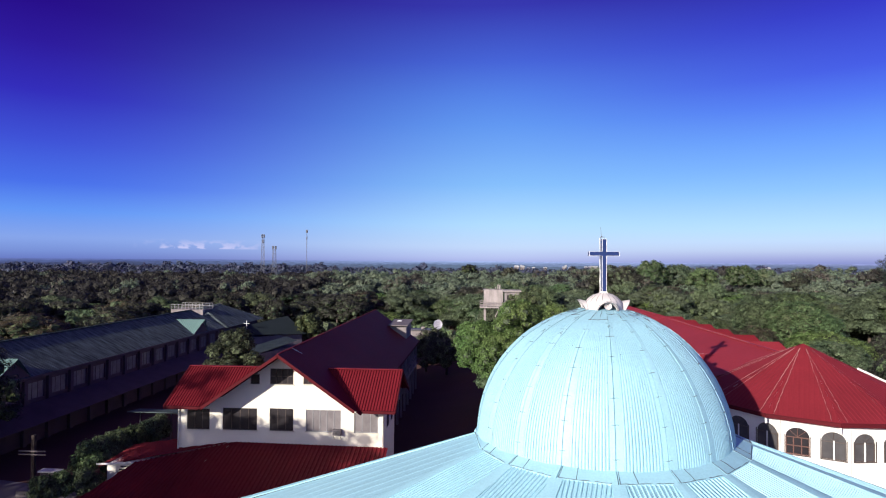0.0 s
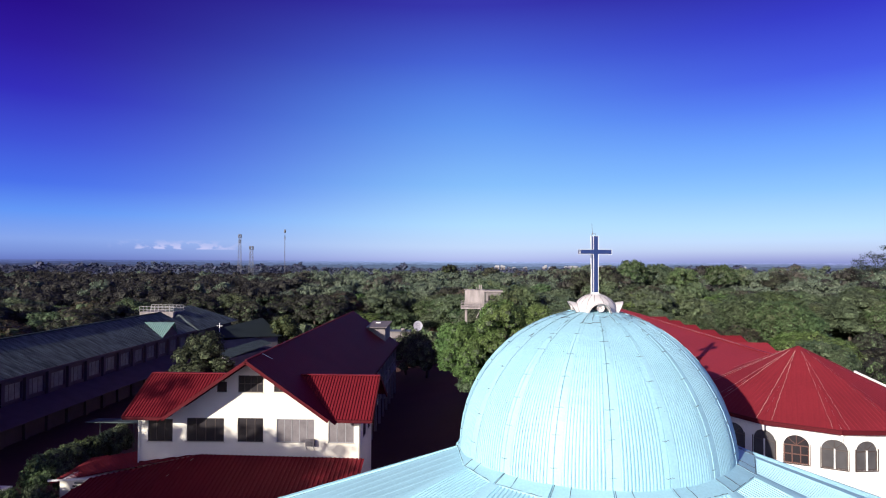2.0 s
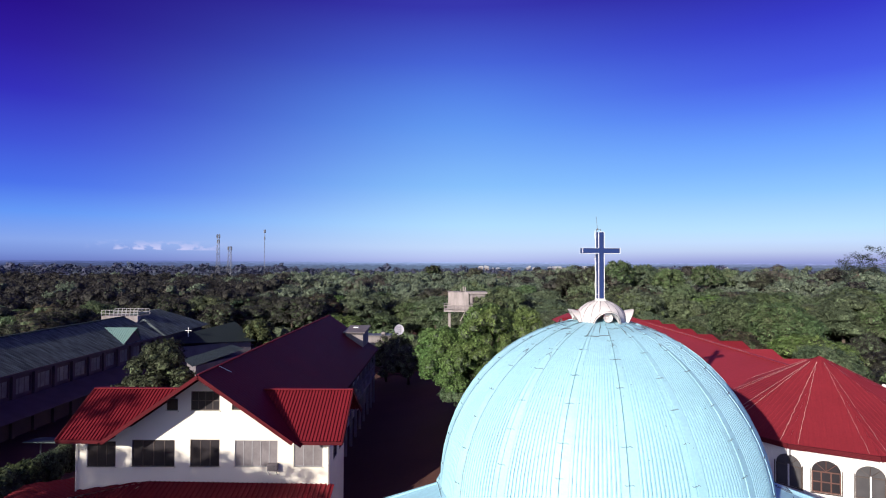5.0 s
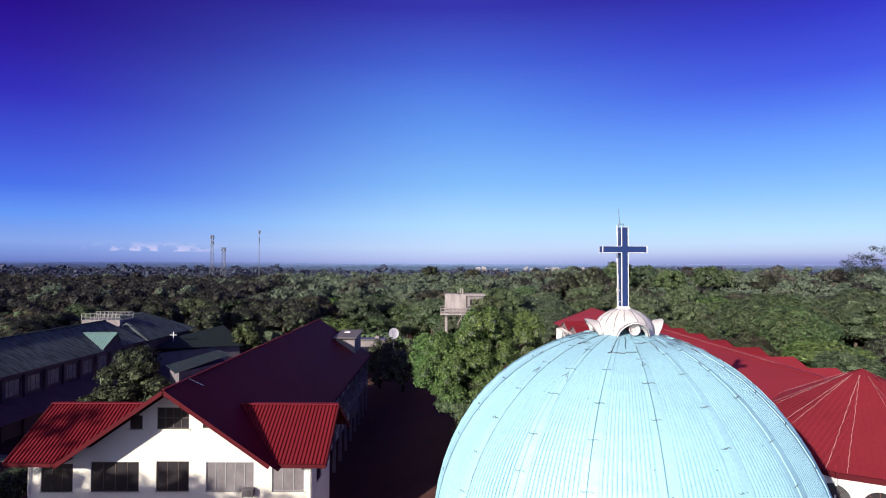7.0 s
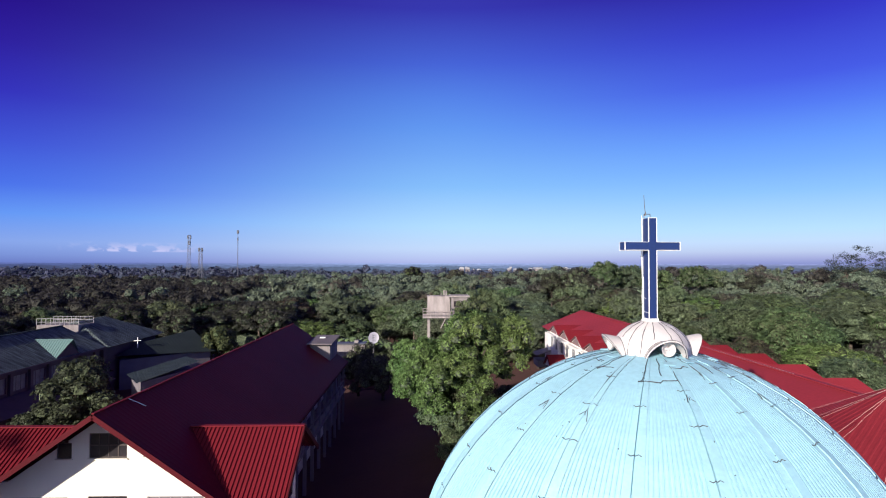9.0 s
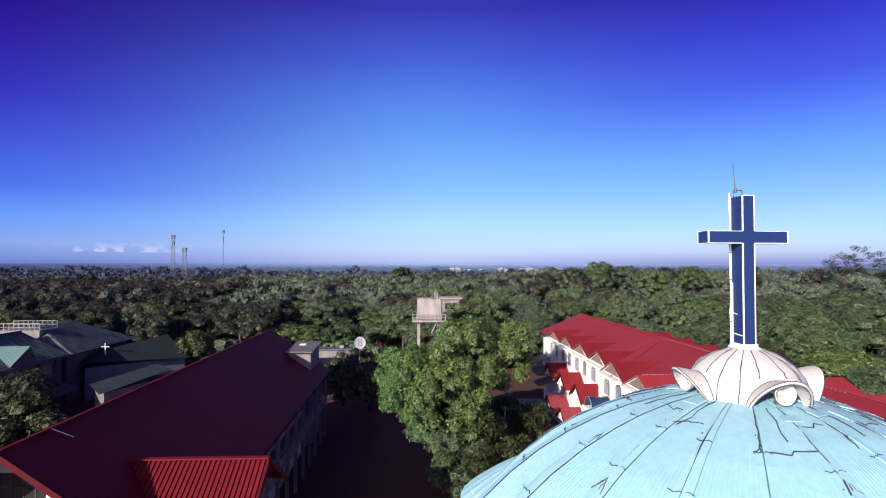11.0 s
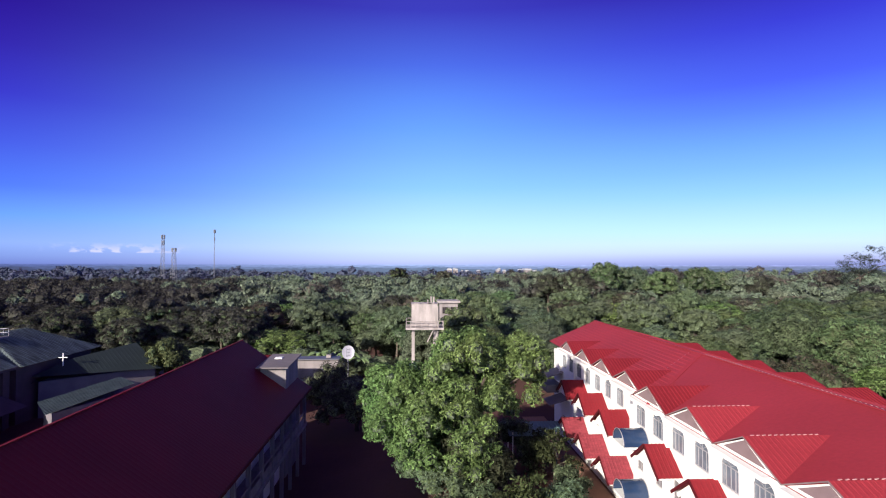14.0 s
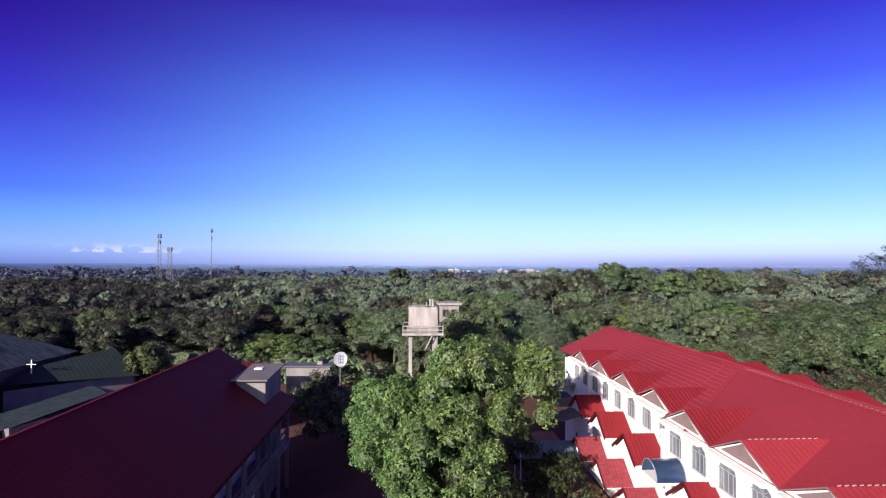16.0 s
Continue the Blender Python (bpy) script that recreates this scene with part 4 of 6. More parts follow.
def build_long_building():
    lb = thing("dormitory", (20, 66, 0), "long white three-storey building with red dormer roofs", "building")
    xe = 13.54
    ze = RBZ - RBS * (RBX - xe)
    # main slopes: faded sheets nearer the round end, ribbed ones beyond
    part("roof", Shape().ribbed([(RBX, 42.0, RBZ), (RBX, 67.6, RBZ), (xe, 61.0, ze), (xe, 42.0, ze)], 0.3, 0.0008), RED_FADED, lb, "faded red roof slope")
    # the far bays stand half a metre back
    back = lambda y: 0.5 if y > 63.4 else 0.0
    xb = xe + 0.5
    zb = RBZ - RBS * (RBX - xb)
    part("roof", Shape().ribbed([(RBX, 67.6, RBZ), (RBX, 69.0, RBZ), (xe, 63.5, ze), (xe, 61.0, ze)], 0.42, 0.025, (0, 1, 0)), RED_FADED, lb, "ribbed red roof slope")
    part("roof", Shape().ribbed([(RBX, 69.0, RBZ), (RBX, 90.2, RBZ), (xb, 86.2, zb), (xb, 63.9, zb)], 0.42, 0.025, (0, 1, 0)), RED_FADED, lb, "ribbed red roof slope")
    part("roof", Shape().ribbed([(RBX, 42.0, RBZ), (RBX, 90.2, RBZ), (2 * RBX - xe, 87.2, ze), (2 * RBX - xe, 42.0, ze)], 0.42, 0.05), RED_FADED, lb, "ribbed red roof slope")
    part("valley_cap", Shape().bar((RBX, 67.6, RBZ + 0.03), (xe, 61.0, ze + 0.03), 0.25, 0.05), RED_FADED, lb)
    y = 48.0
    while y < 67.0:
        part("ridge_tile", Shape().bar((RBX - 0.03, y, RBZ + 0.05), (RBX + 0.02, y + 0.15, RBZ + 0.05), 0.035, 0.025), MORTAR, lb)
        y += 0.29
    part("ridge_cap", Shape().bar((RBX, 42.0, RBZ + 0.02), (RBX, 90.2, RBZ + 0.02), 0.3, 0.05), RED_FADED, lb)

    def face(u, d, z):
        return (13.6 + back(u) + d, u, z)

    # facade with its openings
    wins = []
    for k in range(-1, 7):
        c = BAY0 + BAY * k
        for s in (-1, 1):
            wins.append((c + s * 1.15 - 0.7, c + s * 1.15 + 0.7, 6.3, 7.62, 4, 0.4))
            for z in (0.9, 3.75):
                wins.append((c + s * 1.25 - 0.45, c + s * 1.25 + 0.45, z, z + 1.1, 2, 0.0))

    def gable(y):
        k = (y - BAY0) / BAY
        if k > 6.5:
            return 7.55
        return 8.74 - 0.96 * abs(k - round(k)) * 2

    brk = [BAY0 + BAY * k / 2 for k in range(-4, 18)]
    for y0, y1 in ((46.6, 63.4), (63.41, 84.4)):
        here = [w for w in wins if y0 < w[0] < y1]
        sh = wall_cells(Shape(), face, y0, y1, 0.0, gable, [w[:4] for w in here], 0.25, brk)
        for w in here:
            if w[5]:
                arch_fill(sh, face, w[0], w[1], w[3], w[5], 0.25)
        part("wall", sh, WHITE, lb, "white painted facade")
    part("wall", Shape().box(14.36, 84.1, 0, 26.2, 84.39, 7.6), WHITE, lb)
    part("wall", Shape().box(26.2, 42.0, 0, 26.4, 84.4, 7.7), WHITE, lb)
    for w in wins:
        window(lb, face, w[0], w[1], w[2], w[3], w[4], depth=0.1, sash=GREYFRAME, pane=BLUEPANE if w[5] else CURTAIN, arch=w[5], bar=0.045)
    # dormers on both slopes
    for side in (-1, 1):
        for k in range(-1, 7):
            c = BAY0 + BAY * k
            if side > 0 and k < 0:
                continue
            xf = RBX + side * (6.46 - back(c))
            z1, z0, h = 8.84 if side < 0 else 8.62, RBZ - RBS * abs(RBX - xf), BAY / 2
            xi = RBX + side * (RBZ - z1) / RBS
            for s in (-1, 1):
                p = [(xf, c, z1), (xi, c, z1), (xf, c + s * h, z0)]
                part("dormer_roof", Shape().ribbed(p, 0.22, 0.03 if k > 1 else 0.008, (0, s, -0.5)), RED_DORMER if k > 1 else RED_FADED, lb, "red ribbed dormer roof")
            if side < 0:
                b = back(c)
                for s in (-1, 1):
                    part("fascia", Shape().bar((xf - 0.01, c, z1 - 0.03), (xf - 0.01, c + s * h, z0 - 0.03), 0.04, 0.05), PINKISH, lb, "thin pinkish barge board")
                part("lintel", Shape().box(13.22 + b, c - 1.75, 7.70, 13.595 + b, c + 2.0, 7.86), WHITE, lb, "white lintel under a gable")
                part("lintel", Shape().box(13.32 + b, c - 1.65, 7.62, 13.595 + b, c + 1.9, 7.696), WHITE, lb)
                part("pediment", Shape().prism([(13.555 + b, c - 1.35, 8.02), (13.555 + b, c + 1.5, 8.02), (13.555 + b, c, 8.68)], (0.04, 0, 0)), PINKISH, lb, "pinkish grey gable infill")
                part("pilaster", Shape().box(13.42 + b, c + h - 0.3, 5.6, 13.595 + b, c + h - 0.02, 7.3), WHITE, lb)
                if -1 <= k <= 1:
                    x = xf + 0.3
                    while x < 16.6:
                        part("ridge_tile", Shape().bar((x, c - 0.03, z1 + 0.03), (x + 0.15, c + 0.02, z1 + 0.03), 0.04, 0.025), MORTAR, lb)
                        x += 0.24
    # small gabled canopies over the lower windows
    spots = [(BAY0 + BAY * k, 6.37) for k in (3, 4, 5)] + [(BAY0 + BAY * k, 3.42) for k in (3, 4, 5)] + [(58.8, 6.4), (54.0, 6.4)]
    for c, z in spots:
        can, b = Shape(), back(c)
        for s in (-1, 1):
            can.ribbed([(12.35, c, z), (13.6 + b, c, z), (13.6 + b, c + s * 1.7, z - 1.15), (12.35, c + s * 1.7, z - 1.15)], 0.22, 0.012, (0, s, -0.5))
        canopy = part("canopy", can, RED_DORMER if z > 5 else RED_WORN, lb, "small red gabled window canopy")
        sh = Shape()
        for s in (-1, 1):
            sh.bar((12.33, c, z - 0.05), (12.33, c + s * 1.7, z - 1.2), 0.05, 0.14)
        part("fascia", sh, MAROON, canopy)
        sh = Shape().prism([(12.5, c - 1.45, z - 1.15), (12.5, c + 1.45, z - 1.15), (12.5, c, z - 0.15)], (0.06, 0, 0))
        sh.box(12.5, c - 1.5, z - 1.3, 13.6 + b, c - 1.4, z - 1.12).box(12.5, c + 1.4, z - 1.3, 13.6 + b, c + 1.5, z - 1.12)
        part("bracket", sh, WHITE, canopy)
    # rounded blue awnings
    for z in (5.5, 2.6):
        rows, c = [], 61.9
        for x in (12.15, 12.6, 13.1, 13.58):
            rows.append([(x, c + 0.85 * math.cos(math.pi * k / 12), z + 0.8 * math.sin(math.pi * k / 12)) for k in range(13)])
        awn = part("awning", Shape().grid(rows), AWNING, lb, "rounded blue polycarbonate awning", smooth=True)
        for x in (12.15, 13.56):
            ring = [[(x + d, c + r * math.cos(math.pi * j / 12), z + (r - 0.05) * math.sin(math.pi * j / 12)) for j in range(13)] for d, r in ((-0.02, 0.85), (-0.02, 0.875), (0.02, 0.875), (0.02, 0.85))]
            part("awning_frame", Shape().grid(ring), GREYFRAME, awn, "thin grey hoop")
        part("ledge", Shape().box(12.15, c - 0.9, z - 0.12, 13.58, c + 0.9, z - 0.005), TRIM, awn)
    # lean-to awnings at the far end
    for y, z in ((81.0, 5.3), (79.2, 3.3)):
        sh = Shape().prism([(14.09, y, z + 0.5), (12.4, y, z), (12.4, y + 2.6, z), (14.09, y + 2.6, z + 0.5)], (0, 0, 0.06))
        part("lean_to", sh, RUSTY, lb, "grey sheet lean-to awning")
    part("balcony", Shape().box(12.7, 81.6, 3.9, 14.09, 84.2, 4.6), GREYWALL, lb)


build_long_building()


def build_round_end():
    re = thing("round_wing", (20, 40.9, 0), "round white wing with a red fan-shaped roof", "building")
    cx, cy = 20.0, 40.9
    R, zr, za = 6.5, 7.38, 10.62
    ang = [math.radians(226 + 30 * k) for k in range(12)]
    P = lambda r, a, z: (cx + r * math.cos(a), cy + r * math.sin(a), z)
    for k in range(12):
        a, b = ang[k], ang[(k + 1) % 12]
        part("roof_panel", Shape().ribbed([(cx, cy, za), P(R, a, zr), P(R, b, zr)], 0.24, 0.012), RED_FAN, re, "red ribbed fan roof panel")
        sh = Shape().bar(P(R, a, zr - 0.1), P(R, b, zr - 0.1), 0.12, 0.22)
        part("gutter", sh, MAROON, re, "dark red gutter")
        part("gutter_outlet", Shape().tube(P(R + 0.02, a, zr - 0.22), P(R + 0.02, a, zr - 0.5), 0.05, 0.045, sides=8), TRIM, re, "short white gutter outlet")
        # pairs of mortared hip lines
        for da in (-0.055, 0.055):
            sh, rng = Shape(), random.Random(k * 7 + (da > 0))
            p0, p1 = Vector(P(0.6, a, za - 0.28)), Vector(P(R - 0.1, a + da, zr + 0.02))
            across = (p1 - p0).cross(Vector((0, 0, 1))).normalized()
            left, right = [], []
            for i in range(31):
                q = p0.lerp(p1, i / 30) + Vector((0, 0, 0.03)) + across * rng.uniform(-0.018, 0.018)
                w = across * rng.uniform(0.006, 0.017)
                left.append(q - w * 0.65)
                right.append(q + w * 0.65 + Vector((0, 0, 0.006)))
            sh.grid([left, right])
            part("hip_line", sh, MORTAR, re, "pale wavering mortar line on a hip")
        # wall facet with two round-headed windows
        rw = 6.05
        pa, pb = Vector(P(rw, a + 0.09, 0)), Vector(P(rw, b + 0.09, 0))
        u = (pb - pa).normalized()
        inn = (Vector((cx, cy, 0)) - (pa + pb) / 2).normalized()
        L = (pb - pa).length
        place = lambda s, d, z, pa=pa, u=u, inn=inn: tuple(pa + u * s + inn * d + Vector((0, 0, z)))
        seen = k in (0, 1, 2, 10, 11)
        ops = [(L * 0.26 - 0.56, L * 0.26 + 0.56, 5.3, 6.75), (L * 0.78 - 0.56, L * 0.78 + 0.56, 5.3, 6.75)] if seen else []
        sh = wall_cells(Shape(), place, 0, L, 0, lambda s: 7.4, ops, 0.2)
        for o in ops:
            arch_fill(sh, place, o[0], o[1], o[3], 0.5, 0.2)
        part("wall", sh, WHITE, re, "white painted wall facet")
        for i, o in enumerate(ops):
            wood = k == 0 and i == 0
            win = window(re, place, *o, 3 if wood else 2, 2 if wood else 1, depth=0.05, sash=WOOD if wood else FRAME, pane=GLASS if wood else DIMPANE, arch=0.5,
                         label="round-headed window with a wooden lattice" if wood else "round-headed curtained window with a white middle post")
            # a square guard standing proud of the wall in front of the round-headed light
            for c0, c1, q0, q1 in ((o[0] - 0.05, o[0] - 0.02, 5.26, 6.36), (o[1] + 0.02, o[1] + 0.05, 5.26, 6.36), (o[0] - 0.02, o[1] + 0.02, 5.26, 5.30)):
                bar = Shape().prism([place(c0, -0.05, q0), place(c1, -0.05, q0), place(c1, -0.05, q1), place(c0, -0.05, q1)], inn * 0.049)
                part("guard_bar", bar, FRAME, win)
            if not wood:
                mid = (o[0] + o[1]) / 2
                part("middle_post", Shape().prism([place(mid - 0.03, -0.03, 5.25), place(mid + 0.03, -0.03, 5.25), place(mid + 0.03, -0.03, 6.3), place(mid - 0.03, -0.03, 6.3)], inn * 0.05), TRIM, win)
        part("downpipe", Shape().tube(P(6.13, a + 0.09, 0), P(6.13, a + 0.09, 7.1), 0.04), WHITE, re)

    part("pipe", Shape().tube((22.7, 40.0, 9.27), (26.3, 39.9, 7.58), 0.07), TRIM, re, "white pipe lying on the fan roof")


build_round_end()

# ---- water tank on legs ----
def build_tank():
    tk = thing("water_tower", (1.75, 95, 0), "weathered concrete water tank on four legs with a railed platform", "water tower")
    x0, x1, y0, y1 = 0.25, 3.22, 95.0, 98.0
    part("tank", Shape().box(x0, y0, 8.43, x1, y1, 11.05), TANK, tk, "stained plastered tank")
    part("lid", Shape().box(x0 - 0.05, y0 - 0.05, 11.05, x1 + 0.05, y1 + 0.05, 11.12), TANK, tk)
    rng = random.Random(6)
    for k in range(9):
        x = rng.uniform(x0 + 0.1, x1 - 0.4)
        part("roof_rubble", Shape().box(x, y0 + 0.05, 11.12, x + rng.uniform(0.15, 0.4), y0 + 0.5, 11.12 + rng.uniform(0.03, 0.13)), CONCRETE, tk)
    part("platform", Shape().box(x0 - 0.65, y0 - 0.65, 8.2, x1 + 0.7, y1 + 0.65, 8.42), TANK, tk)
    for x in (x0 + 0.2, x1 - 0.2):
        for y in (y0 + 0.2, y1 - 0.2):
            part("leg", Shape().box(x - 0.18, y - 0.18, 0, x + 0.18, y + 0.18, 8.2), TANK, tk)
    sh = Shape()
    a, b, c, d = x0 - 0.6, x1 + 0.65, y0 - 0.6, y1 + 0.6
    for z in (8.75, 9.15):
        sh.tube((a, c, z), (b, c, z), 0.04).tube((a, d, z), (b, d, z), 0.04).tube((a, c, z), (a, d, z), 0.04).tube((b, c, z), (b, d, z), 0.04)
    for k in range(9):
        x = a + (b - a) * k / 8
        sh.tube((x, c, 8.42), (x, c, 9.15), 0.035).tube((x, d, 8.42), (x, d, 9.15), 0.035)
        y = c + (d - c) * k / 8
        sh.tube((a, y, 8.42), (a, y, 9.15), 0.03).tube((b, y, 8.42), (b, y, 9.15), 0.03)
    part("railing", sh, TANK, tk, "pale pipe railing")
    for x, y, z, r in ((2.55, 96, 11.9, 0.11), (2.85, 96.1, 11.85, 0.10), (2.15, 96, 11.55, 0.06)):
        part("pipe", Shape().tube((x, y, 11.1), (x, y, z), r, sides=10), TANK, tk, "pale upright pipe")
    part("pipe", Shape().tube((3.28, 94.9, 0.0), (3.28, 94.9, 10.9), 0.06, sides=8), TANK, tk, "pale downpipe")
    # steep stair under the platform
    for s in (-0.25, 0.25):
        part("stringer", Shape().bar((2.05, 94.7 + s, 6.8), (2.75, 94.7 + s, 8.2), 0.04, 0.08), TANK, tk)
    for k in range(5):
        x, z = 2.1 + 0.14 * k, 6.9 + 0.28 * k
        part("tread", Shape().box(x - 0.09, 94.46, z, x + 0.10, 94.94, z + 0.035), TANK, tk)


build_tank()


def build_dish():
    di = thing("satellite_dish", (-7.5, 100, land(-7.5, 100)), "round pale grey dish with dark ladder-shaped mount", "dish")
    c, ax = Vector((-7.48, 100.0, 4.85)), Vector((0.12, -0.95, 0.25)).normalized()
    u = ax.cross(Vector((0, 0, 1))).normalized()
    w = u.cross(ax)
    rows = []
    for r in (0.01, 0.25, 0.5, 0.72, 0.76):
        rows.append([c + ax * (0.25 * r * r) + (u * math.cos(t) + w * 1.1 * math.sin(t)) * r for t in [math.tau * k / 28 for k in range(29)]])
    part("reflector", Shape().grid(rows), DISHGREY, di, smooth=True)
    sh = Shape()
    for s in (-0.2, 0.2):
        sh.bar(c + u * s + w * 0.5 + ax * 0.22, c + u * s - w * 0.55 + ax * 0.22, 0.035, 0.035)
    for s in (-0.35, 0.0, 0.35):
        sh.bar(c + u * -0.2 + w * s + ax * 0.22, c + u * 0.2 + w * s + ax * 0.22, 0.035, 0.035)
    part("feed_frame", sh, STEEL, di)
    part("mast", Shape().tube((-7.5, 100.15, land(-7.5, 100)), (-7.5, 100.1, 4.7), 0.09), STEEL, di)


build_dish()


# ---- lattice masts ----
def build_mast(x, y, top, width, head, label, bar=0.11):
    m = thing("radio_mast", (x, y, land(x, y)), label, "mast", "radio masts over the woods")
    sh, z, n = Shape(), 0.0, 12
    c = lambda k, z: (x + width * (1 - 0.6 * z / top) * (0.5 if k % 3 else -0.5), y + width * (1 - 0.6 * z / top) * (0.5 if k > 1 else -0.5), z)
    for i in range(n):
        za, zb = top * i / n, top * (i + 1) / n
        for k in range(4):
            sh.tube(c(k, za), c(k, zb), bar, sides=4)
            sh.tube(c(k, za), c((k + 1) % 4, zb), bar * 0.6, sides=4)
            sh.tube(c(k, zb), c((k + 1) % 4, zb), bar * 0.6, sides=4)
    part("lattice", sh, MASTSTEEL, m)
    for z, w in head:
        part("platform", Shape().tube((x, y, z - 0.1), (x, y, z), w * 1.15, sides=8), MASTSTEEL, m)
        for k in range(6):
            a = math.tau * k / 6 + 0.3
            px, py = x + w * math.cos(a), y + w * math.sin(a)
            part("antenna", Shape().box(px - 0.12, py - 0.12, z, px + 0.12, py + 0.12, z + 1.7), MASTSTEEL, m)


build_mast(-126.2, 323, 30.5, 2.2, ((25.6, 0.6), (28.6, 0.85)), "grey lattice radio mast above trees", 0.075)
build_mast(-107.5, 291, 22.8, 2.6, ((21.2, 0.95),), "short grey lattice mast with a platform", 0.085)
build_mast(-97.9, 315, 32.6, 0.5, ((31.0, 0.4), (27.2, 0.15)), "slender lattice mast above trees", 0.032)


# ---- long building with a weathered green roof ----
def build_green_hall():
    gh = thing("school_hall", (-46, 68, -1.5), "long grey hall with a weathered green roof", "building")
    x0, x1, y0, y1 = -41.0, -46.6, 36.0, 92.0
    part("roof", Shape().ribbed([(x1, y0, 7.5), (x1, y1, 7.5), (x0, y1, 4.8), (x0, y0, 4.8)], 0.4, 0.04), GREEN, gh, "weathered green ribbed roof slope")
    part("roof", Shape().ribbed([(x1, y0, 7.5), (x1, y1, 7.5), (-52.2, y1, 4.8), (-52.2, y0, 4.8)], 0.4, 0.04), GREEN, gh)
    part("ridge_cap", Shape().bar((x1, y0, 7.54), (x1, y1, 7.54), 0.4, 0.08), GREEN2, gh)
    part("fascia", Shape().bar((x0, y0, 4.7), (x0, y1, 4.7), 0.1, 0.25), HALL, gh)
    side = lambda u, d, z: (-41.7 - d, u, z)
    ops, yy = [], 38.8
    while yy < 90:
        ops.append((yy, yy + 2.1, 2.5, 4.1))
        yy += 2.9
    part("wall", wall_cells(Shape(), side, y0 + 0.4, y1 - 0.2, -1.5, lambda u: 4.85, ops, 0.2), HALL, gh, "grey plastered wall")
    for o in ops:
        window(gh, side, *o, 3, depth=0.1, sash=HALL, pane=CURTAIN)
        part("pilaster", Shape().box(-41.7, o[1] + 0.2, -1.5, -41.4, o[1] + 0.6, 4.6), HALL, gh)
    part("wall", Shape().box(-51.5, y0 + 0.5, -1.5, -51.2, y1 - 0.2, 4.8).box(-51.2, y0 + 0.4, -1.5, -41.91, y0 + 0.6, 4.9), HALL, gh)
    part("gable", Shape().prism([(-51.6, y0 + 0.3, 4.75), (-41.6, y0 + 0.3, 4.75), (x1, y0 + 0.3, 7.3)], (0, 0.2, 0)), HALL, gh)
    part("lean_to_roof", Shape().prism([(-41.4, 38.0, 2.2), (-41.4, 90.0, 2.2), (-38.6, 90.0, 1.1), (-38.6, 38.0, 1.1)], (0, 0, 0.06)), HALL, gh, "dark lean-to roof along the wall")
    # small gabled dormers with pale roofs
    for y in (51.0, 84.6):
        a, b = (-40.6, y, 6.8), (-45.0, y, 6.8)
        for d in (-1, 1):
            part("dormer_roof", Shape().ribbed([a, b, (-41.2, y + 2.2 * d, 4.85)], 0.3, 0.03, (0, d, -0.5)), GREENLIT, gh, "pale green dormer roof")
        part("gable", Shape().prism([(-41.15, y - 2.1, 4.8), (-41.15, y + 2.1, 4.8), (-41.15, y, 6.7)], (-0.1, 0, 0)), HALL, gh)
    # far block with its hipped roof and railed deck
    fb = thing("school_block", (-46.5, 100, -1.5), "grey block with a hipped green roof and railed deck", "building")
    part("wall", Shape().box(-52.0, 92.6, -1.5, -41.6, 106.5, 4.7), HALL, fb)
    e = [(-53.0, 92.0, 4.75), (-40.6, 92.0, 4.75), (-40.6, 107.5, 4.75), (-53.0, 107.5, 4.75)]
    r0, r1 = (-46.8, 95.5, 7.8), (-46.8, 102.0, 7.8)
    for q in ([r0, e[0], e[1]], [r0, r1, e[2], e[1]], [r1, e[2], e[3]], [r0, r1, e[3], e[0]]):
        part("roof", Shape().ribbed(q, 0.4, 0.04), GREEN, fb, "weathered green hipped roof")
    dk = Shape().box(-51.0, 93.8, 6.4, -45.6, 97.2, 7.4)
    part("deck", dk, CONCRETE, fb, "pale concrete roof deck")
    sh = Shape()
    for k in range(10):
        x = -51.0 + 0.6 * k
        sh.tube((x, 93.8, 7.4), (x, 93.8, 8.25), 0.035, sides=4).tube((x, 97.2, 7.4), (x, 97.2, 8.25), 0.035, sides=4)
    for z in (7.8, 8.25):
        sh.tube((-51.0, 93.8, z), (-45.6, 93.8, z), 0.035, sides=4).tube((-51.0, 97.2, z), (-45.6, 97.2, z), 0.035, sides=4)
        sh.tube((-45.6, 93.8, z), (-45.6, 97.2, z), 0.035, sides=4)
    part("railing", sh, GREYFRAME, fb, "pale pipe railing")


build_green_hall()


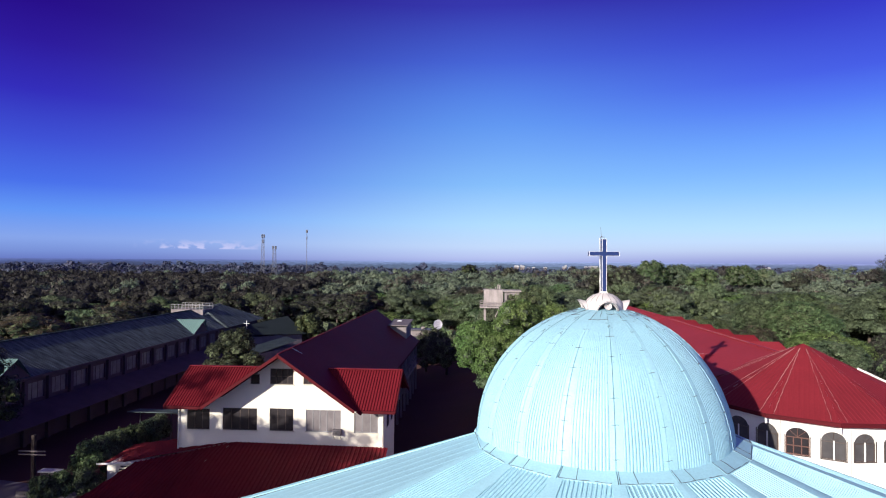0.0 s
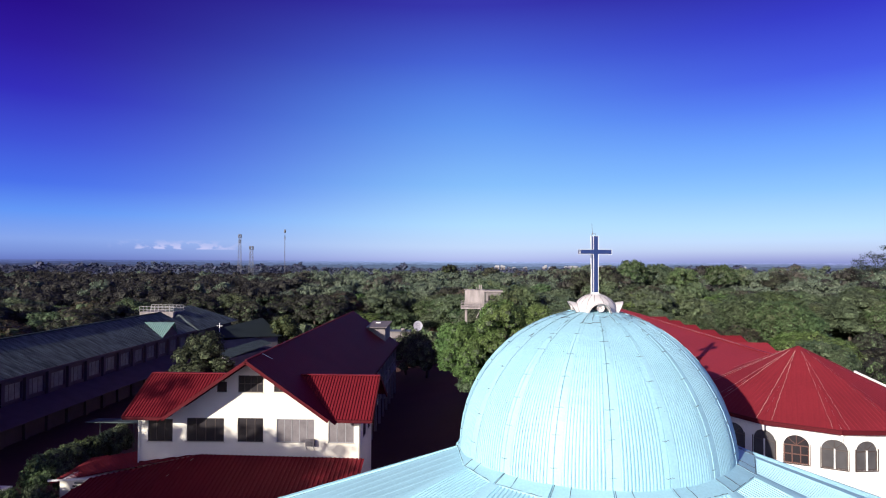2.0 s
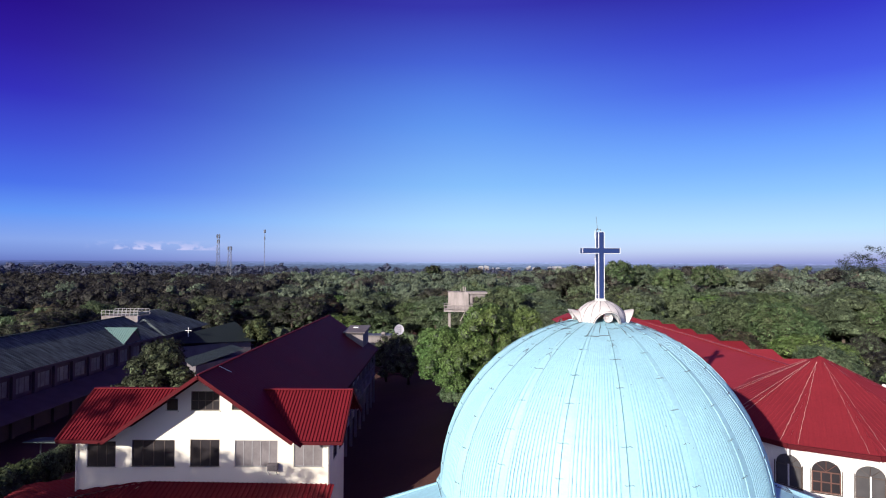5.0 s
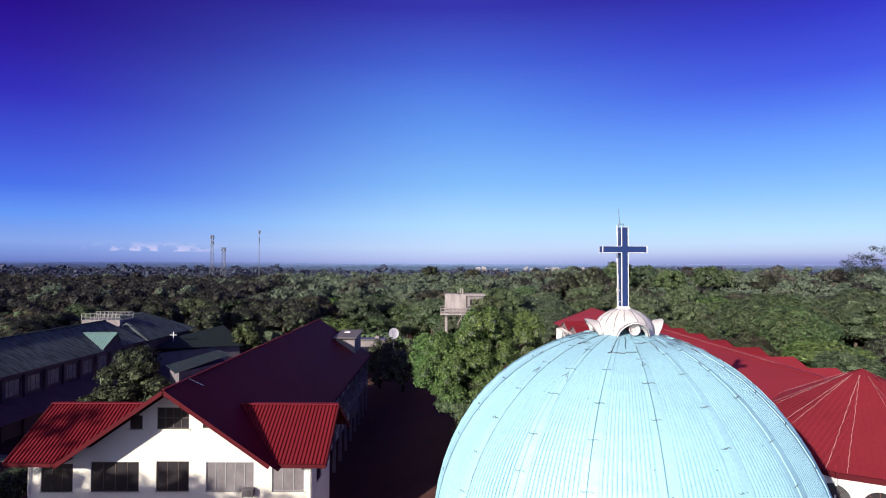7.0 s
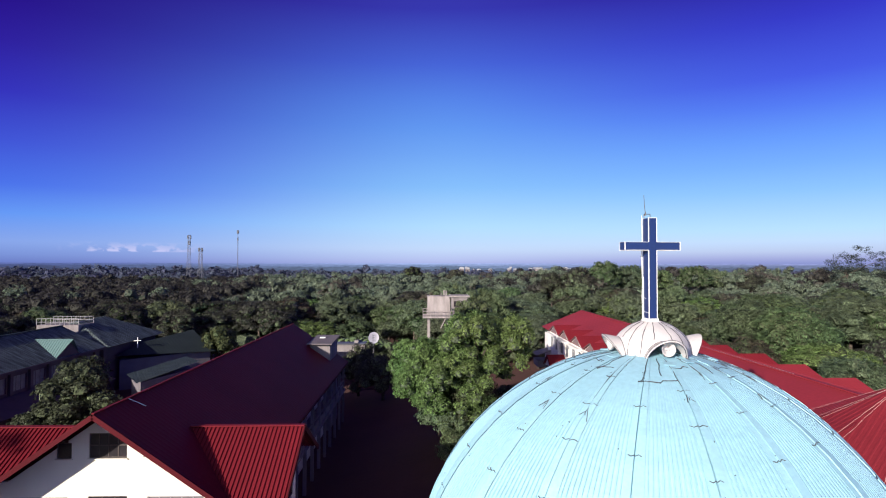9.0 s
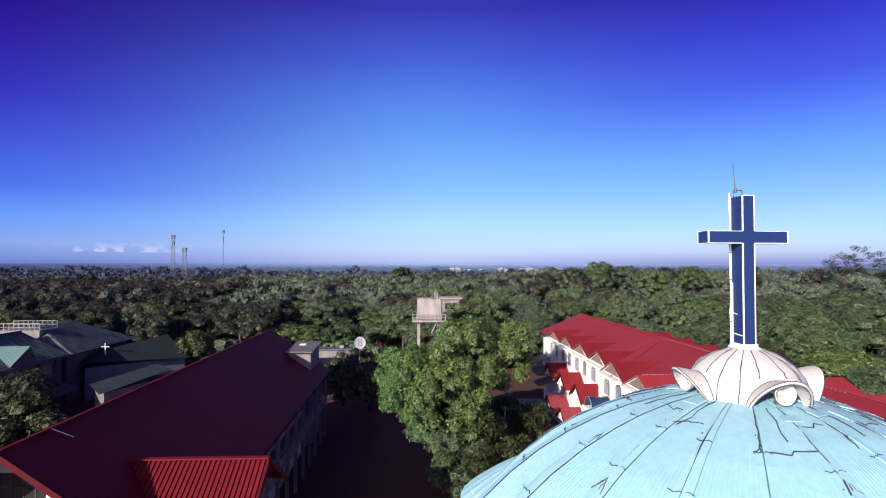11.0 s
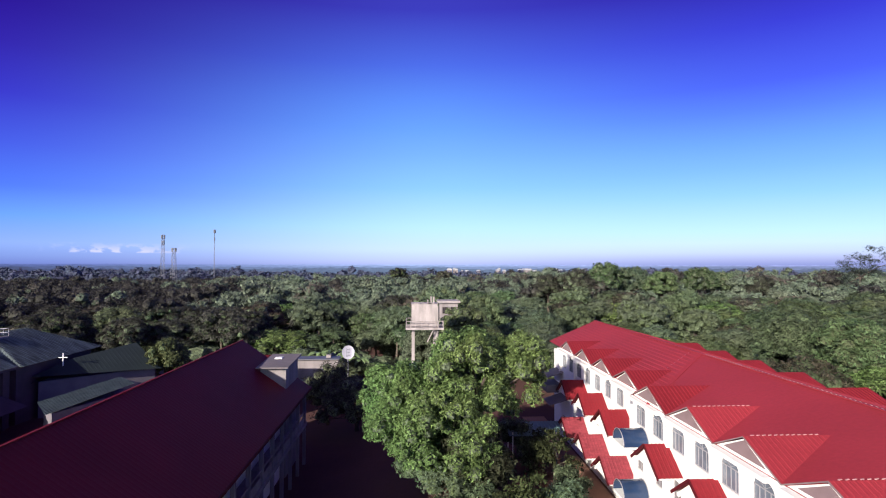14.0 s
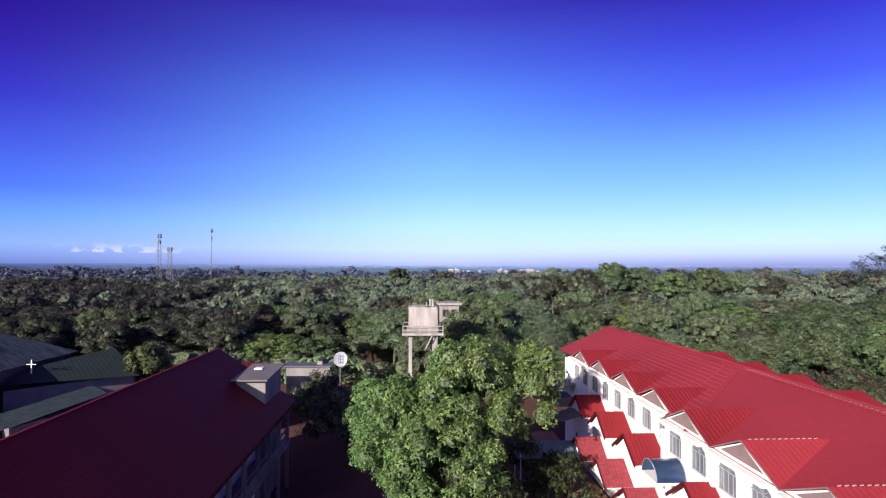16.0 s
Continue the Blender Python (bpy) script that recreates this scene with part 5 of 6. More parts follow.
def build_chapel():
    ch = thing("chapel", (-38, 100, -1.5), "low chapel with a dark green roof and white cross", "chapel")
    e = [(-41.5, 94.5, 2.4), (-31.5, 104.0, 2.4), (-34.0, 113.0, 2.4), (-43.5, 108.0, 2.4)]
    a, b = (-40.0, 99.5, 4.4), (-36.5, 107.5, 4.4)
    for q in ([a, e[0], e[1], b], [b, e[1], e[2]], [a, b, e[2], e[3]], [a, e[3], e[0]]):
        part("roof", Shape().ribbed(q, 0.5, 0.008), GREEN2, ch, "dark green metal roof")
    part("wall", Shape().prism([(-41.0, 95.3, -1.5), (-32.3, 104.0, -1.5), (-34.6, 112.0, -1.5), (-43.0, 107.5, -1.5)], (0, 0, 4.0)), GREYWALL, ch)
    sh = Shape().box(-39.97, 97.8, 3.5, -39.89, 97.92, 5.3).box(-40.42, 97.8, 4.77, -39.971, 97.92, 4.85).box(-39.889, 97.8, 4.77, -39.44, 97.92, 4.85)
    cr = thing("roof_cross", (-39.93, 97.9, 3.5), "plain white cross on the chapel roof", "cross")
    part("arms", sh, TRIM, cr)
    sm = thing("shed", (-32, 91, -1.5), "small shed with a grey-green ribbed roof", "shed")
    p = [(-32.3, 95.5, 3.0), (-29.6, 93.2, 2.6), (-32.6, 83.0, 2.0), (-35.5, 86.5, 2.2)]
    part("roof", Shape().ribbed(p, 0.35, 0.05, (-0.3, -1, -0.1)), SHEDROOF, sm, "grey-green ribbed roof")
    part("wall", Shape().prism([(-32.2, 95.0, -1.5), (-30.0, 93.0, -1.5), (-32.6, 84.0, -1.5), (-35.0, 86.7, -1.5)], (0, 0, 3.4)), GREYWALL, sm)
    sh = thing("walkway_roof", (-33, 53, -1.5), "low grey-green walkway roof on posts", "canopy")
    part("roof", Shape().prism([(-31.5, 52.4, 2.0), (-24.8, 52.4, 2.0), (-24.8, 54.2, 1.8), (-31.5, 54.2, 1.8)], (0, 0, 0.08)), SHEDROOF, sh)
    for k in range(3):
        part("post", Shape().tube((-31.0 + 2.9 * k, 53.6, -1.5), (-31.0 + 2.9 * k, 53.6, 1.95), 0.06), STEEL, sh)


build_chapel()


def build_shelter():
    sh = thing("shelter", (10, 75, 0), "open shelter with a green ribbed roof on posts", "shelter")
    part("roof", Shape().ribbed([(7.9, 76.4, 2.75), (12.5, 76.4, 2.75), (11.9, 73.6, 2.4), (7.9, 73.6, 2.4)], 0.25, 0.04, (0, -1, -0.1)), GREENLIT, sh, "green ribbed roof")
    for x, y in ((8.2, 73.9), (11.6, 73.9), (8.2, 76.1), (12.1, 76.1)):
        part("post", Shape().tube((x, y, 0), (x, y, 2.6), 0.05), TRIM, sh)
    path = Shape().grid([[(x, y, 0.03 + land(x, y)) for x in (11.6, 12.4, 13.2, 13.9)] for y in range(44, 92, 4)])
    solo("path", path, DIRT, "bare red earth path along the white wall", "path", kind="structure")


build_shelter()


def small_house(x, y, w, d, h, wall, roof, label):
    z = land(x, y)
    ho = thing("small_house", (x, y, z), label, "house", "small houses among the trees")
    part("wall", Shape().box(x - w / 2, y - d / 2, z, x + w / 2, y + d / 2, z + h), wall, ho)
    k = 0.5
    for s in (-1, 1):
        q = [(x - w / 2 - k, y, z + h + 1.3), (x + w / 2 + k, y, z + h + 1.3), (x + w / 2 + k, y + s * (d / 2 + k), z + h - 0.1), (x - w / 2 - k, y + s * (d / 2 + k), z + h - 0.1)]
        part("roof", Shape().ribbed(q, 0.5, 0.03), roof, ho)
    front = lambda u, dd, zz: (u, y - d / 2 - 0.09 + dd, zz)
    for i in range(max(1, int(w // 3))):
        u = x - w / 2 + (i + 0.5) * w / max(1, int(w // 3))
        window(ho, front, u - 0.6, u + 0.6, z + 1.0, z + 2.1, 2, depth=0.05)


small_house(-18.6, 95.0, 6.5, 7.0, 5.6, GREYWALL, MAROON, "small house with a dark maroon roof")
uf = thing("concrete_house", (6.4, 126, 0), "grey concrete house with a flat slab roof", "house")
part("wall", Shape().box(4.9, 125.0, 0, 7.9, 129.0, 9.2), CONCRETE, uf)
part("roof_slab", Shape().box(4.5, 124.6, 9.2, 8.3, 129.4, 9.5), TANK, uf, "pale flat roof slab")
for x in (5.3, 6.7):
    window(uf, lambda u, d, z: (u, 124.91 + d, z), x, x + 0.9, 7.4, 8.5, 2, depth=0.05)
ob = thing("outbuilding", (-13, 105, land(-13, 105)), "low pale outbuilding with a thin flat roof among bushes", "building")
part("wall", Shape().box(-14.2, 103.0, land(-13, 105), -9.1, 104.7, 3.5), CONCRETE, ob, "pale plastered wall")
part("roof_slab", Shape().box(-14.5, 102.7, 3.5, -8.9, 105.0, 3.64), STEEL, ob, "thin grey roof slab")
part("roof_box", Shape().box(-10.7, 103.6, 3.64, -10.1, 104.2, 4.0), CONCRETE, ob, "small pale box on the roof")
for i, (x, y, w) in enumerate(((330, 1500, 26), (380, 1550, 30), (300, 1480, 18), (430, 1600, 28), (470, 1500, 20), (250, 1450, 16), (640, 1300, 24), (-390, 700, 14), (-420, 760, 12))):
    small_house(x, y, w, 14, 9, WHITE, GALV if i % 2 else RED, "pale town house far off among the trees")


# ---- corner by the gate: sign wall, wooden post, parked cart ----
def build_gate_corner():
    pw = thing("wooden_cross", (-32.0, 42.5, -1.5), "tall dark wooden cross on a stepped base", "cross")
    part("post", Shape().box(-32.11, 42.39, -1.5, -31.89, 42.61, 3.0), DARKWOOD, pw)
    for z in (1.62, 1.86):
        part("arm", Shape().box(-33.0, 42.30, z, -31.0, 42.385, z + 0.08), RUSTY, pw, "thin pale crossarm")
    part("base", Shape().box(-33.2, 41.3, -1.5, -30.8, 43.7, -1.1).box(-32.7, 41.8, -1.1, -31.3, 43.2, -0.7), CONCRETE, pw)
    solo("pavement", Shape().prism([(-44, 36, -1.49), (-28.6, 36, -1.49), (-29.2, 44, -1.49), (-40.5, 46, -1.49)], (0, 0, 0.04)), GREYWALL, "grey concrete pavement beside the hall", "pavement", kind="structure")
    lw = thing("low_wall", (-32.6, 44.9, -1.5), "low pale wall beside the wooden cross", "wall")
    part("panel", Shape().box(-33.3, 44.8, -1.5, -31.9, 45.0, -0.5), GREYWALL, lw)
    part("coping", Shape().box(-33.4, 44.6, -0.5, -31.8, 45.2, -0.38), TRIM, lw)


build_gate_corner()


# ---- trees ----
def leaf_cloud(rng, centres, radii, per, size, flat=0.38, squash=0.8, corners=3):
    """Leaf sprays: small bent quads scattered over and through each clump."""
    v, f = [], []
    for c, r in zip(centres, radii):
        k = max(6, int(per * r * r))
        d = rng.normal(size=(k, 3))
        d /= np.linalg.norm(d, axis=1)[:, None]
        d[:, 2] = np.where(d[:, 2] < -0.35, -d[:, 2], d[:, 2])
        p = c + d * r * (0.72 + 0.36 * rng.random((k, 1))) * np.array([1, 1, squash])
        nrm = d + rng.normal(size=(k, 3)) * flat
        nrm[:, 2] += 0.25
        nrm /= np.linalg.norm(nrm, axis=1)[:, None]
        t = np.cross(nrm, rng.normal(size=(k, 3)))
        t /= np.linalg.norm(t, axis=1)[:, None]
        b = np.cross(nrm, t)
        s = size * (0.6 + 0.8 * rng.random((k, 1)))
        if corners == 4:
            q = np.stack([p - t * s * 0.5, p + b * s * 0.32 - nrm * s * 0.12, p + t * s * 0.6 - nrm * s * 0.2, p - b * s * 0.32 - nrm * s * 0.12], 1)
        else:
            q = np.stack([p - t * s * 0.5 - b * s * 0.34, p - t * s * 0.5 + b * s * 0.34, p + t * s * 0.62 - nrm * s * 0.15], 1)
        n = len(v)
        v += [tuple(x) for x in q.reshape(-1, 3).tolist()]
        f += [tuple(range(n + corners * i, n + corners * i + corners)) for i in range(k)]
    return v, f


def blob(shape, rng, c, r, rings=5, seg=8, rough=0.2, squash=0.85):
    """A lumpy closed form."""
    n = len(shape.v)
    c = np.array(c)
    shape.v.append(tuple(c + [0, 0, r * squash]))
    for i in range(1, rings):
        e = math.pi * i / rings
        for j in range(seg):
            a = math.tau * (j + 0.5 * (i % 2)) / seg
            k = r * (1 + rng.uniform(-rough, rough))
            shape.v.append((c[0] + k * math.sin(e) * math.cos(a), c[1] + k * math.sin(e) * math.sin(a), c[2] + k * squash * math.cos(e)))
    shape.v.append(tuple(c - [0, 0, r * squash]))
    last = n + 1 + (rings - 1) * seg
    for j in range(seg):
        shape.f.append((n, n + 1 + j, n + 1 + (j + 1) % seg))
        shape.f.append((last, last - seg + (j + 1) % seg, last - seg + j))
    for i in range(rings - 2):
        for j in range(seg):
            a, b = n + 1 + i * seg + j, n + 1 + i * seg + (j + 1) % seg
            shape.f.append((a, a + seg, b + seg, b))


def crown_clumps(rng, n, rad, centre, rmin, rmax):
    """Clumps over the upper shell of an uneven crown."""
    out, rr = [], []
    lobes = rng.normal(size=(7, 3))
    lobes /= np.linalg.norm(lobes, axis=1)[:, None]
    for i in range(n):
        d = rng.normal(size=3)
        d /= np.linalg.norm(d)
        if d[2] < -0.55:
            d[2] *= -1
        lobe = max(0.0, float((lobes @ d).max()))
        k = (0.62 + 0.38 * lobe ** 2) * (0.8 + 0.25 * rng.random())
        if rng.random() < 0.25:
            k *= 0.7
        out.append(np.array(centre) + d * np.array(rad) * k)
        rr.append(rmin + (rmax - rmin) * rng.random())
    return out, rr


def make_tree(name, seed, rad, height, clumps, per, size, leaf, label, trunk=0.25, rmin=0.6, rmax=1.3, category="tree", group="", core=True, at=(0, 0, 0), squash=0.8, extra=()):
    rng = np.random.default_rng(seed)
    t = thing(name, (0, 0, 0), label, category, group)
    c = (0, 0, height - rad[2])
    cen, rr = crown_clumps(rng, clumps, rad, c, rmin, rmax)
    for (ex, ey), er, eh, en in extra:
        more = crown_clumps(rng, en, er, (ex, ey, eh - er[2]), rmin, rmax)
        cen, rr = cen + more[0], rr + more[1]
    sh = Shape()
    fork = max(0.8, c[2] - rad[2] * 0.5)
    lean = rng.normal(size=2) * 0.15
    sh.tube((0, 0, -0.3), (lean[0], lean[1], fork), trunk * 1.25, trunk * 0.8, sides=8)
    for i in range(8):
        q = cen[int(rng.integers(len(cen)))]
        mid = (lean[0] + (q[0] - lean[0]) * 0.5, lean[1] + (q[1] - lean[1]) * 0.5, fork + (q[2] - fork) * 0.62)
        sh.tube((lean[0], lean[1], fork - 0.1), mid, trunk * 0.55, trunk * 0.35, sides=5)
        sh.tube(mid, tuple(q), trunk * 0.35, trunk * 0.1, sides=5)
    part("trunk", sh, BARK, t, smooth=True)
    v, f = leaf_cloud(rng, cen, rr, per, size, squash=squash)
    crown = part("crown", Shape().leaves(v, f), leaf, t)
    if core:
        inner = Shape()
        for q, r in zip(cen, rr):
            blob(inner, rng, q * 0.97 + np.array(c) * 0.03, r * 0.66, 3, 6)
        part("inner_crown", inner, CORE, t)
    t.location = at
    return t


make_tree("shade_tree", 5, (3.7, 5.0, 4.3), 11.5, 190, 300, 0.29, LEAF, "large spreading tree with bright feathery foliage", 0.45, 0.38, 0.92, at=(4.7, 70.0, -0.1), squash=1.2,
                extra=(((-4.3, -0.5), (4.2, 4.6, 4.0), 9.1, 150), ((-2.4, -3.6), (3.8, 3.0, 3.3), 7.6, 84), ((3.0, 0.5), (2.5, 3.0, 2.6), 10.4, 66)))
# added low tree, duller leaves, in place of the large tree's shaded boughs
make_tree("understory_tree", 6, (2.6, 2.6, 2.4), 5.2, 60, 150, 0.30, LEAF_GARDEN, "low tree standing in for the large tree's shaded boughs", 0.15, 0.5, 1.0, at=(4.4, 66.5, 0))
# dark leaf colour stands in for the house's shade on these two
make_tree("shaded_tree", 7, (4.2, 3.6, 2.8), 5.6, 60, 60, 0.4, LEAF_DARK, "bushy tree with house shade put into its dark leaf colour", 0.2, 0.7, 1.2, at=(-5.2, 88.0, -1.2))
make_tree("shaded_tree", 17, (2.5, 2.4, 2.6), 6.2, 40, 60, 0.4, LEAF_DARK, "bushy tree with house shade put into its dark leaf colour", 0.15, 0.6, 1.0, at=(-8.6, 91.5, -1.2))
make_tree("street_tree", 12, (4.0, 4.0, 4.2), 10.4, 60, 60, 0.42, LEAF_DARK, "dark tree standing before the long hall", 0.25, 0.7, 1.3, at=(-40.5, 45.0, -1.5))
mid = make_tree("garden_tree", 8, (2.6, 3.0, 3.4), 9.6, 60, 130, 0.32, LEAF_GARDEN, "dense garden tree beside the cream house", 0.25, 0.5, 1.1, at=(-25.7, 60.5, -1.5),
                extra=(((1.9, -0.6), (1.9, 2.2, 2.2), 7.6, 24), ((-1.8, -1.0), (2.0, 2.2, 2.0), 6.6, 24)))
make_tree("mango_tree", 9, (2.6, 2.6, 2.9), 7.0, 60, 120, 0.34, LEAF_GARDEN, "round leafy tree behind the cream house", 0.25, 0.7, 1.2, at=(-31.7, 106.2, -1.5))

make_tree("garden_tree", 15, (3.2, 3.0, 3.2), 10.2, 60, 100, 0.36, LEAF_MID, "leafy tree beside the water tank", 0.25, 0.6, 1.1, at=(7.2, 106.0, 0))

# shrubs along the white building
shrub = make_tree("shrub", 21, (1.3, 1.3, 1.0), 2.4, 22, 300, 0.2, LEAF_MID, "leafy green shrub beside the path", 0.06, 0.4, 0.7, category="shrub", group="shrubs by the path", at=(10.8, 66.5, 0))
dry = make_tree("dry_shrub", 22, (1.5, 1.5, 1.3), 3.0, 22, 130, 0.24, LEAF_GARDEN, "sparse dull green shrub beside the path", 0.06, 0.4, 0.7, category="shrub", group="shrubs by the path", core=False, at=(9.0, 70.0, 0))
rs = random.Random(3)
# shrubs at y 66 to 69 stand in for the large tree's low foliage
for x, y, k, s in ((10.6, 70.5, 1, 1.2), (9.6, 72.0, 0, 1.0), (9.3, 63.5, 0, 1.1), (7.0, 62.5, 1, 1.1), (4.5, 60.0, 1, 1.1), (2.4, 68.2, 0, 1.5), (3.7, 69.3, 0, 1.6), (1.2, 69.4, 0, 1.3), (5.2, 68.0, 0, 1.5), (2.6, 66.0, 0, 1.3), (2.6, 60.5, 0, 1.2), (4.0, 62.2, 0, 1.2), (3.2, 58.6, 0, 1.0), (5.8, 58.8, 0, 1.1), (6.4, 61.2, 0, 1.0), (9.0, 75.5, 0, 1.3)):
    copy_thing((shrub, dry)[k], pose(x, y, land(x, y), rz=rs.uniform(0, 360)) @ Matrix.Scale(s, 4))
for k in range(6):
    copy_thing(shrub, pose(-29.3 + 0.1 * k, 44.8 + 1.5 * k, -1.5, rz=40 * k) @ Matrix.Diagonal((0.9, 0.9, 1.35, 1)))

for x, y, k in ((-27.6, 42.2, 0.8), (-28.9, 41.6, 0.7), (-29.6, 40.6, 0.75)):
    copy_thing(shrub, pose(x, y, -1.5, rz=70 * k) @ Matrix.Diagonal((k, k, 0.95, 1)))

# banana plants behind the stair tower
def build_banana(x, y, seed, size):
    rng = random.Random(seed)
    z = land(x, y)
    b = thing("banana_plant", (x, y, z), "banana plant with long drooping leaves", "plant", "banana plants")
    tall = rng.uniform(3.6, 4.6) * size
    part("stem", Shape().tube((x, y, z), (x, y, z + tall), 0.17, 0.10), LEAF_MID, b)
    for k in range(9):
        a, sh = math.tau * k / 9 + rng.uniform(-0.3, 0.3), Shape()
        d, s = Vector((math.cos(a), math.sin(a), 0)), Vector((-math.sin(a), math.cos(a), 0))
        rows, l, rise = [], rng.uniform(1.9, 2.9) * size, rng.uniform(1.6, 3.4) * size
        for i in range(7):
            t = i / 6
            p = Vector((x, y, z + tall - 0.1)) + d * l * t * 0.75 + Vector((0, 0, rise * t - (rise * 0.75 + 0.5) * t * t))
            w = 0.36 * math.sin(math.pi * min(1, 0.08 + t * 0.92)) + 0.02
            rows.append([p - s * w - Vector((0, 0, 0.10)), p, p + s * w - Vector((0, 0, 0.10))])
        part("leaf", sh.grid(rows), BANANA, b)


for i, (x, y) in enumerate(((-12.2, 109.5), (-10.4, 110.5), (-8.6, 109.0), (-6.6, 108.5), (-11.4, 112.5), (-31.0, 83.0), (-28.0, 80.5))):
    build_banana(x, y, i, 1.0 if i < 5 else 0.5)


def build_woods():
    rng = random.Random(17)
    sorts = ((LEAF_MID, "broad green tree in the woods", (4.6, 4.6, 3.4), 9.5), (LEAF_MID, "tall green tree in the woods", (3.8, 3.8, 4.2), 11.0),
             (LEAF, "fresh green tree in the woods", (4.0, 4.0, 3.4), 9.0), (LEAF_DARK, "dark tree in the woods, evergreen eastward, leaf colour dimmed westward", (4.2, 4.2, 4.0), 10.5),
             (LEAF_DRY, "brownish thin tree in the woods", (3.6, 3.6, 3.6), 9.5), (LEAF_MID, "low bushy tree in the woods", (4.4, 4.4, 3.0), 7.0))
    tiers = []
    for n, (clumps, per, size) in enumerate(((96, 76, 0.415), (64, 41, 0.645))):
        tiers.append([make_tree("tree", 40 + 10 * n + i, rad, h, clumps, per * (0.6 if leaf is LEAF_DRY else 1), size, leaf, label, 0.22, 0.8, 1.5,
                                group="trees of the woods", at=(-200, -200 - 12 * i, 0)) for i, (leaf, label, rad, h) in enumerate(sorts)])
    spots = []

    def free(x, y):
        if -58 < x < -26 and y < 116:
            return False
        if -26 < x < 30 and y < (101 if x > -5 else 112):
            return False
        if 11 < x < 31.5 and y < 93:
            return False
        if x >= 30 and y < 40:
            return False
        if -40 < x < -16 and y < 122:
            return False
        if -16 < x < -4 and y < 118:
            return False
        if 3 < x < 9.5 and 107 < y < 130:
            return False
        return True

    y = 42.0
    while y < 320:
        step = 8.2 if y < 170 else 7.9
        wide = 0.92 * y + 12
        x = -wide
        while x < wide:
            px, py = x + rng.uniform(-3.2, 3.2), y + rng.uniform(-3.2, 3.2)
            if free(px, py):
                spots.append((px, py))
            x += step
        y += step * 0.9
    spots.sort(key=lambda p: math.hypot(p[0] - 12, p[1] - 36))
    near, far = spots[:230], spots[230:]
    used = set()
    for n, (px, py) in enumerate(near):
        kinds, tier = tiers[n >= 64], n >= 64
        # western trees get darker, browner leaf colours in place of lens falloff
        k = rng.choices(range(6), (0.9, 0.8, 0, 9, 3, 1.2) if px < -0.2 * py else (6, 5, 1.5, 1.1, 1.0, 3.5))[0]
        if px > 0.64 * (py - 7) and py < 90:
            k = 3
        s = rng.uniform(0.82, 1.28) * (1.05 if px > 30 else 1.0)
        if px > 0.64 * (py - 7) and py < 90:
            s *= 0.68
        m = pose(px, py, land(px, py), rz=rng.uniform(0, 360)) @ Matrix.Diagonal((s, s, min(s, 1.02) * rng.uniform(0.78, 1.08), 1))
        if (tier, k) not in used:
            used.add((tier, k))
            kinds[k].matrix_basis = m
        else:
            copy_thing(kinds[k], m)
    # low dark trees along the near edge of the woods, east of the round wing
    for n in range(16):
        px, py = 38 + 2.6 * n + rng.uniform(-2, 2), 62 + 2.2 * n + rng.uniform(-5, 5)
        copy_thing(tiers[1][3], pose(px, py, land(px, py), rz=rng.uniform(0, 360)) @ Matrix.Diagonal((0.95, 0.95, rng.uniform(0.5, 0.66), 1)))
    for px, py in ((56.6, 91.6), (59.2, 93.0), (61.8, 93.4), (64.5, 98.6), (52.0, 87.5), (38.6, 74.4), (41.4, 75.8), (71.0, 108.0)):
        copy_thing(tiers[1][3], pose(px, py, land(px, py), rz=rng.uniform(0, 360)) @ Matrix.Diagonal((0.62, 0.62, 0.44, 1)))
    nr = np.random.default_rng(5)
    # bushes that fill the gaps between the trunks
    low, lowcore = Shape(), Shape()
    cen = [np.array((x, (118.5 if x < -16 else 115.0) + nr.uniform(-2, 2), nr.uniform(-0.6, 1.6))) for x in np.arange(-39.0, 1.0, 1.1)]
    rr = [nr.uniform(1.6, 2.5) for c in cen]
    lv, lf = leaf_cloud(nr, cen, rr, 14, 0.5)
    low.leaves(lv, lf)
    for c, r in zip(cen, rr):
        blob(lowcore, rng, c, r * 0.78, 4, 7)
    for n, (px, py) in enumerate(spots):
        if n % 2 and n > 500:
            continue
        cen = [np.array((px + 3.6 + nr.uniform(-1.5, 1.5), py + nr.uniform(-1.5, 3.5), land(px, py) + nr.uniform(0.6, 2.4))) for k in range(3 if n < 230 else 1)]
        rr = [nr.uniform(1.6, 3.0) for c in cen]
        lv, lf = leaf_cloud(nr, cen, rr, 9 if n < 230 else 5, 0.6 if n < 230 else 1.0)
        low.leaves(lv, lf)
        for c, r in zip(cen, rr):
            blob(lowcore, rng, c, r * 0.8, 3, 6)
    solo("undergrowth", low, LEAF_MID, "leafy bushes between the trees of the woods", "bushes", kind="stuff")
    solo("undergrowth", lowcore, CORE, "bush hearts with shade put into their leaf colour", "bushes", kind="stuff")
    # the woods beyond: one uneven canopy of crowns
    crowns = [Shape() for _ in range(5)]
    for px, py in far:
        h, r = rng.uniform(5.5, 11.0), rng.uniform(3.4, 5.6)
        if px < -0.3 * py:
            h = 6.5 + 0.5 * (h - 5.5)
        if px > 0.15 * py and rng.random() < 0.3:
            h += 3
        # western crowns take the dimmed leaves in place of lens falloff
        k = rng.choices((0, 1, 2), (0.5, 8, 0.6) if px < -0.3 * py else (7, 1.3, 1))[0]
        cen, rr = crown_clumps(nr, 11, (r, r, 3.0), (px, py, h - 2.8), 1.1, 2.1)
        v, f = leaf_cloud(nr, cen, rr, 13.0, 0.85)
        crowns[k].leaves(v, f)
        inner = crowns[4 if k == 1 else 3]
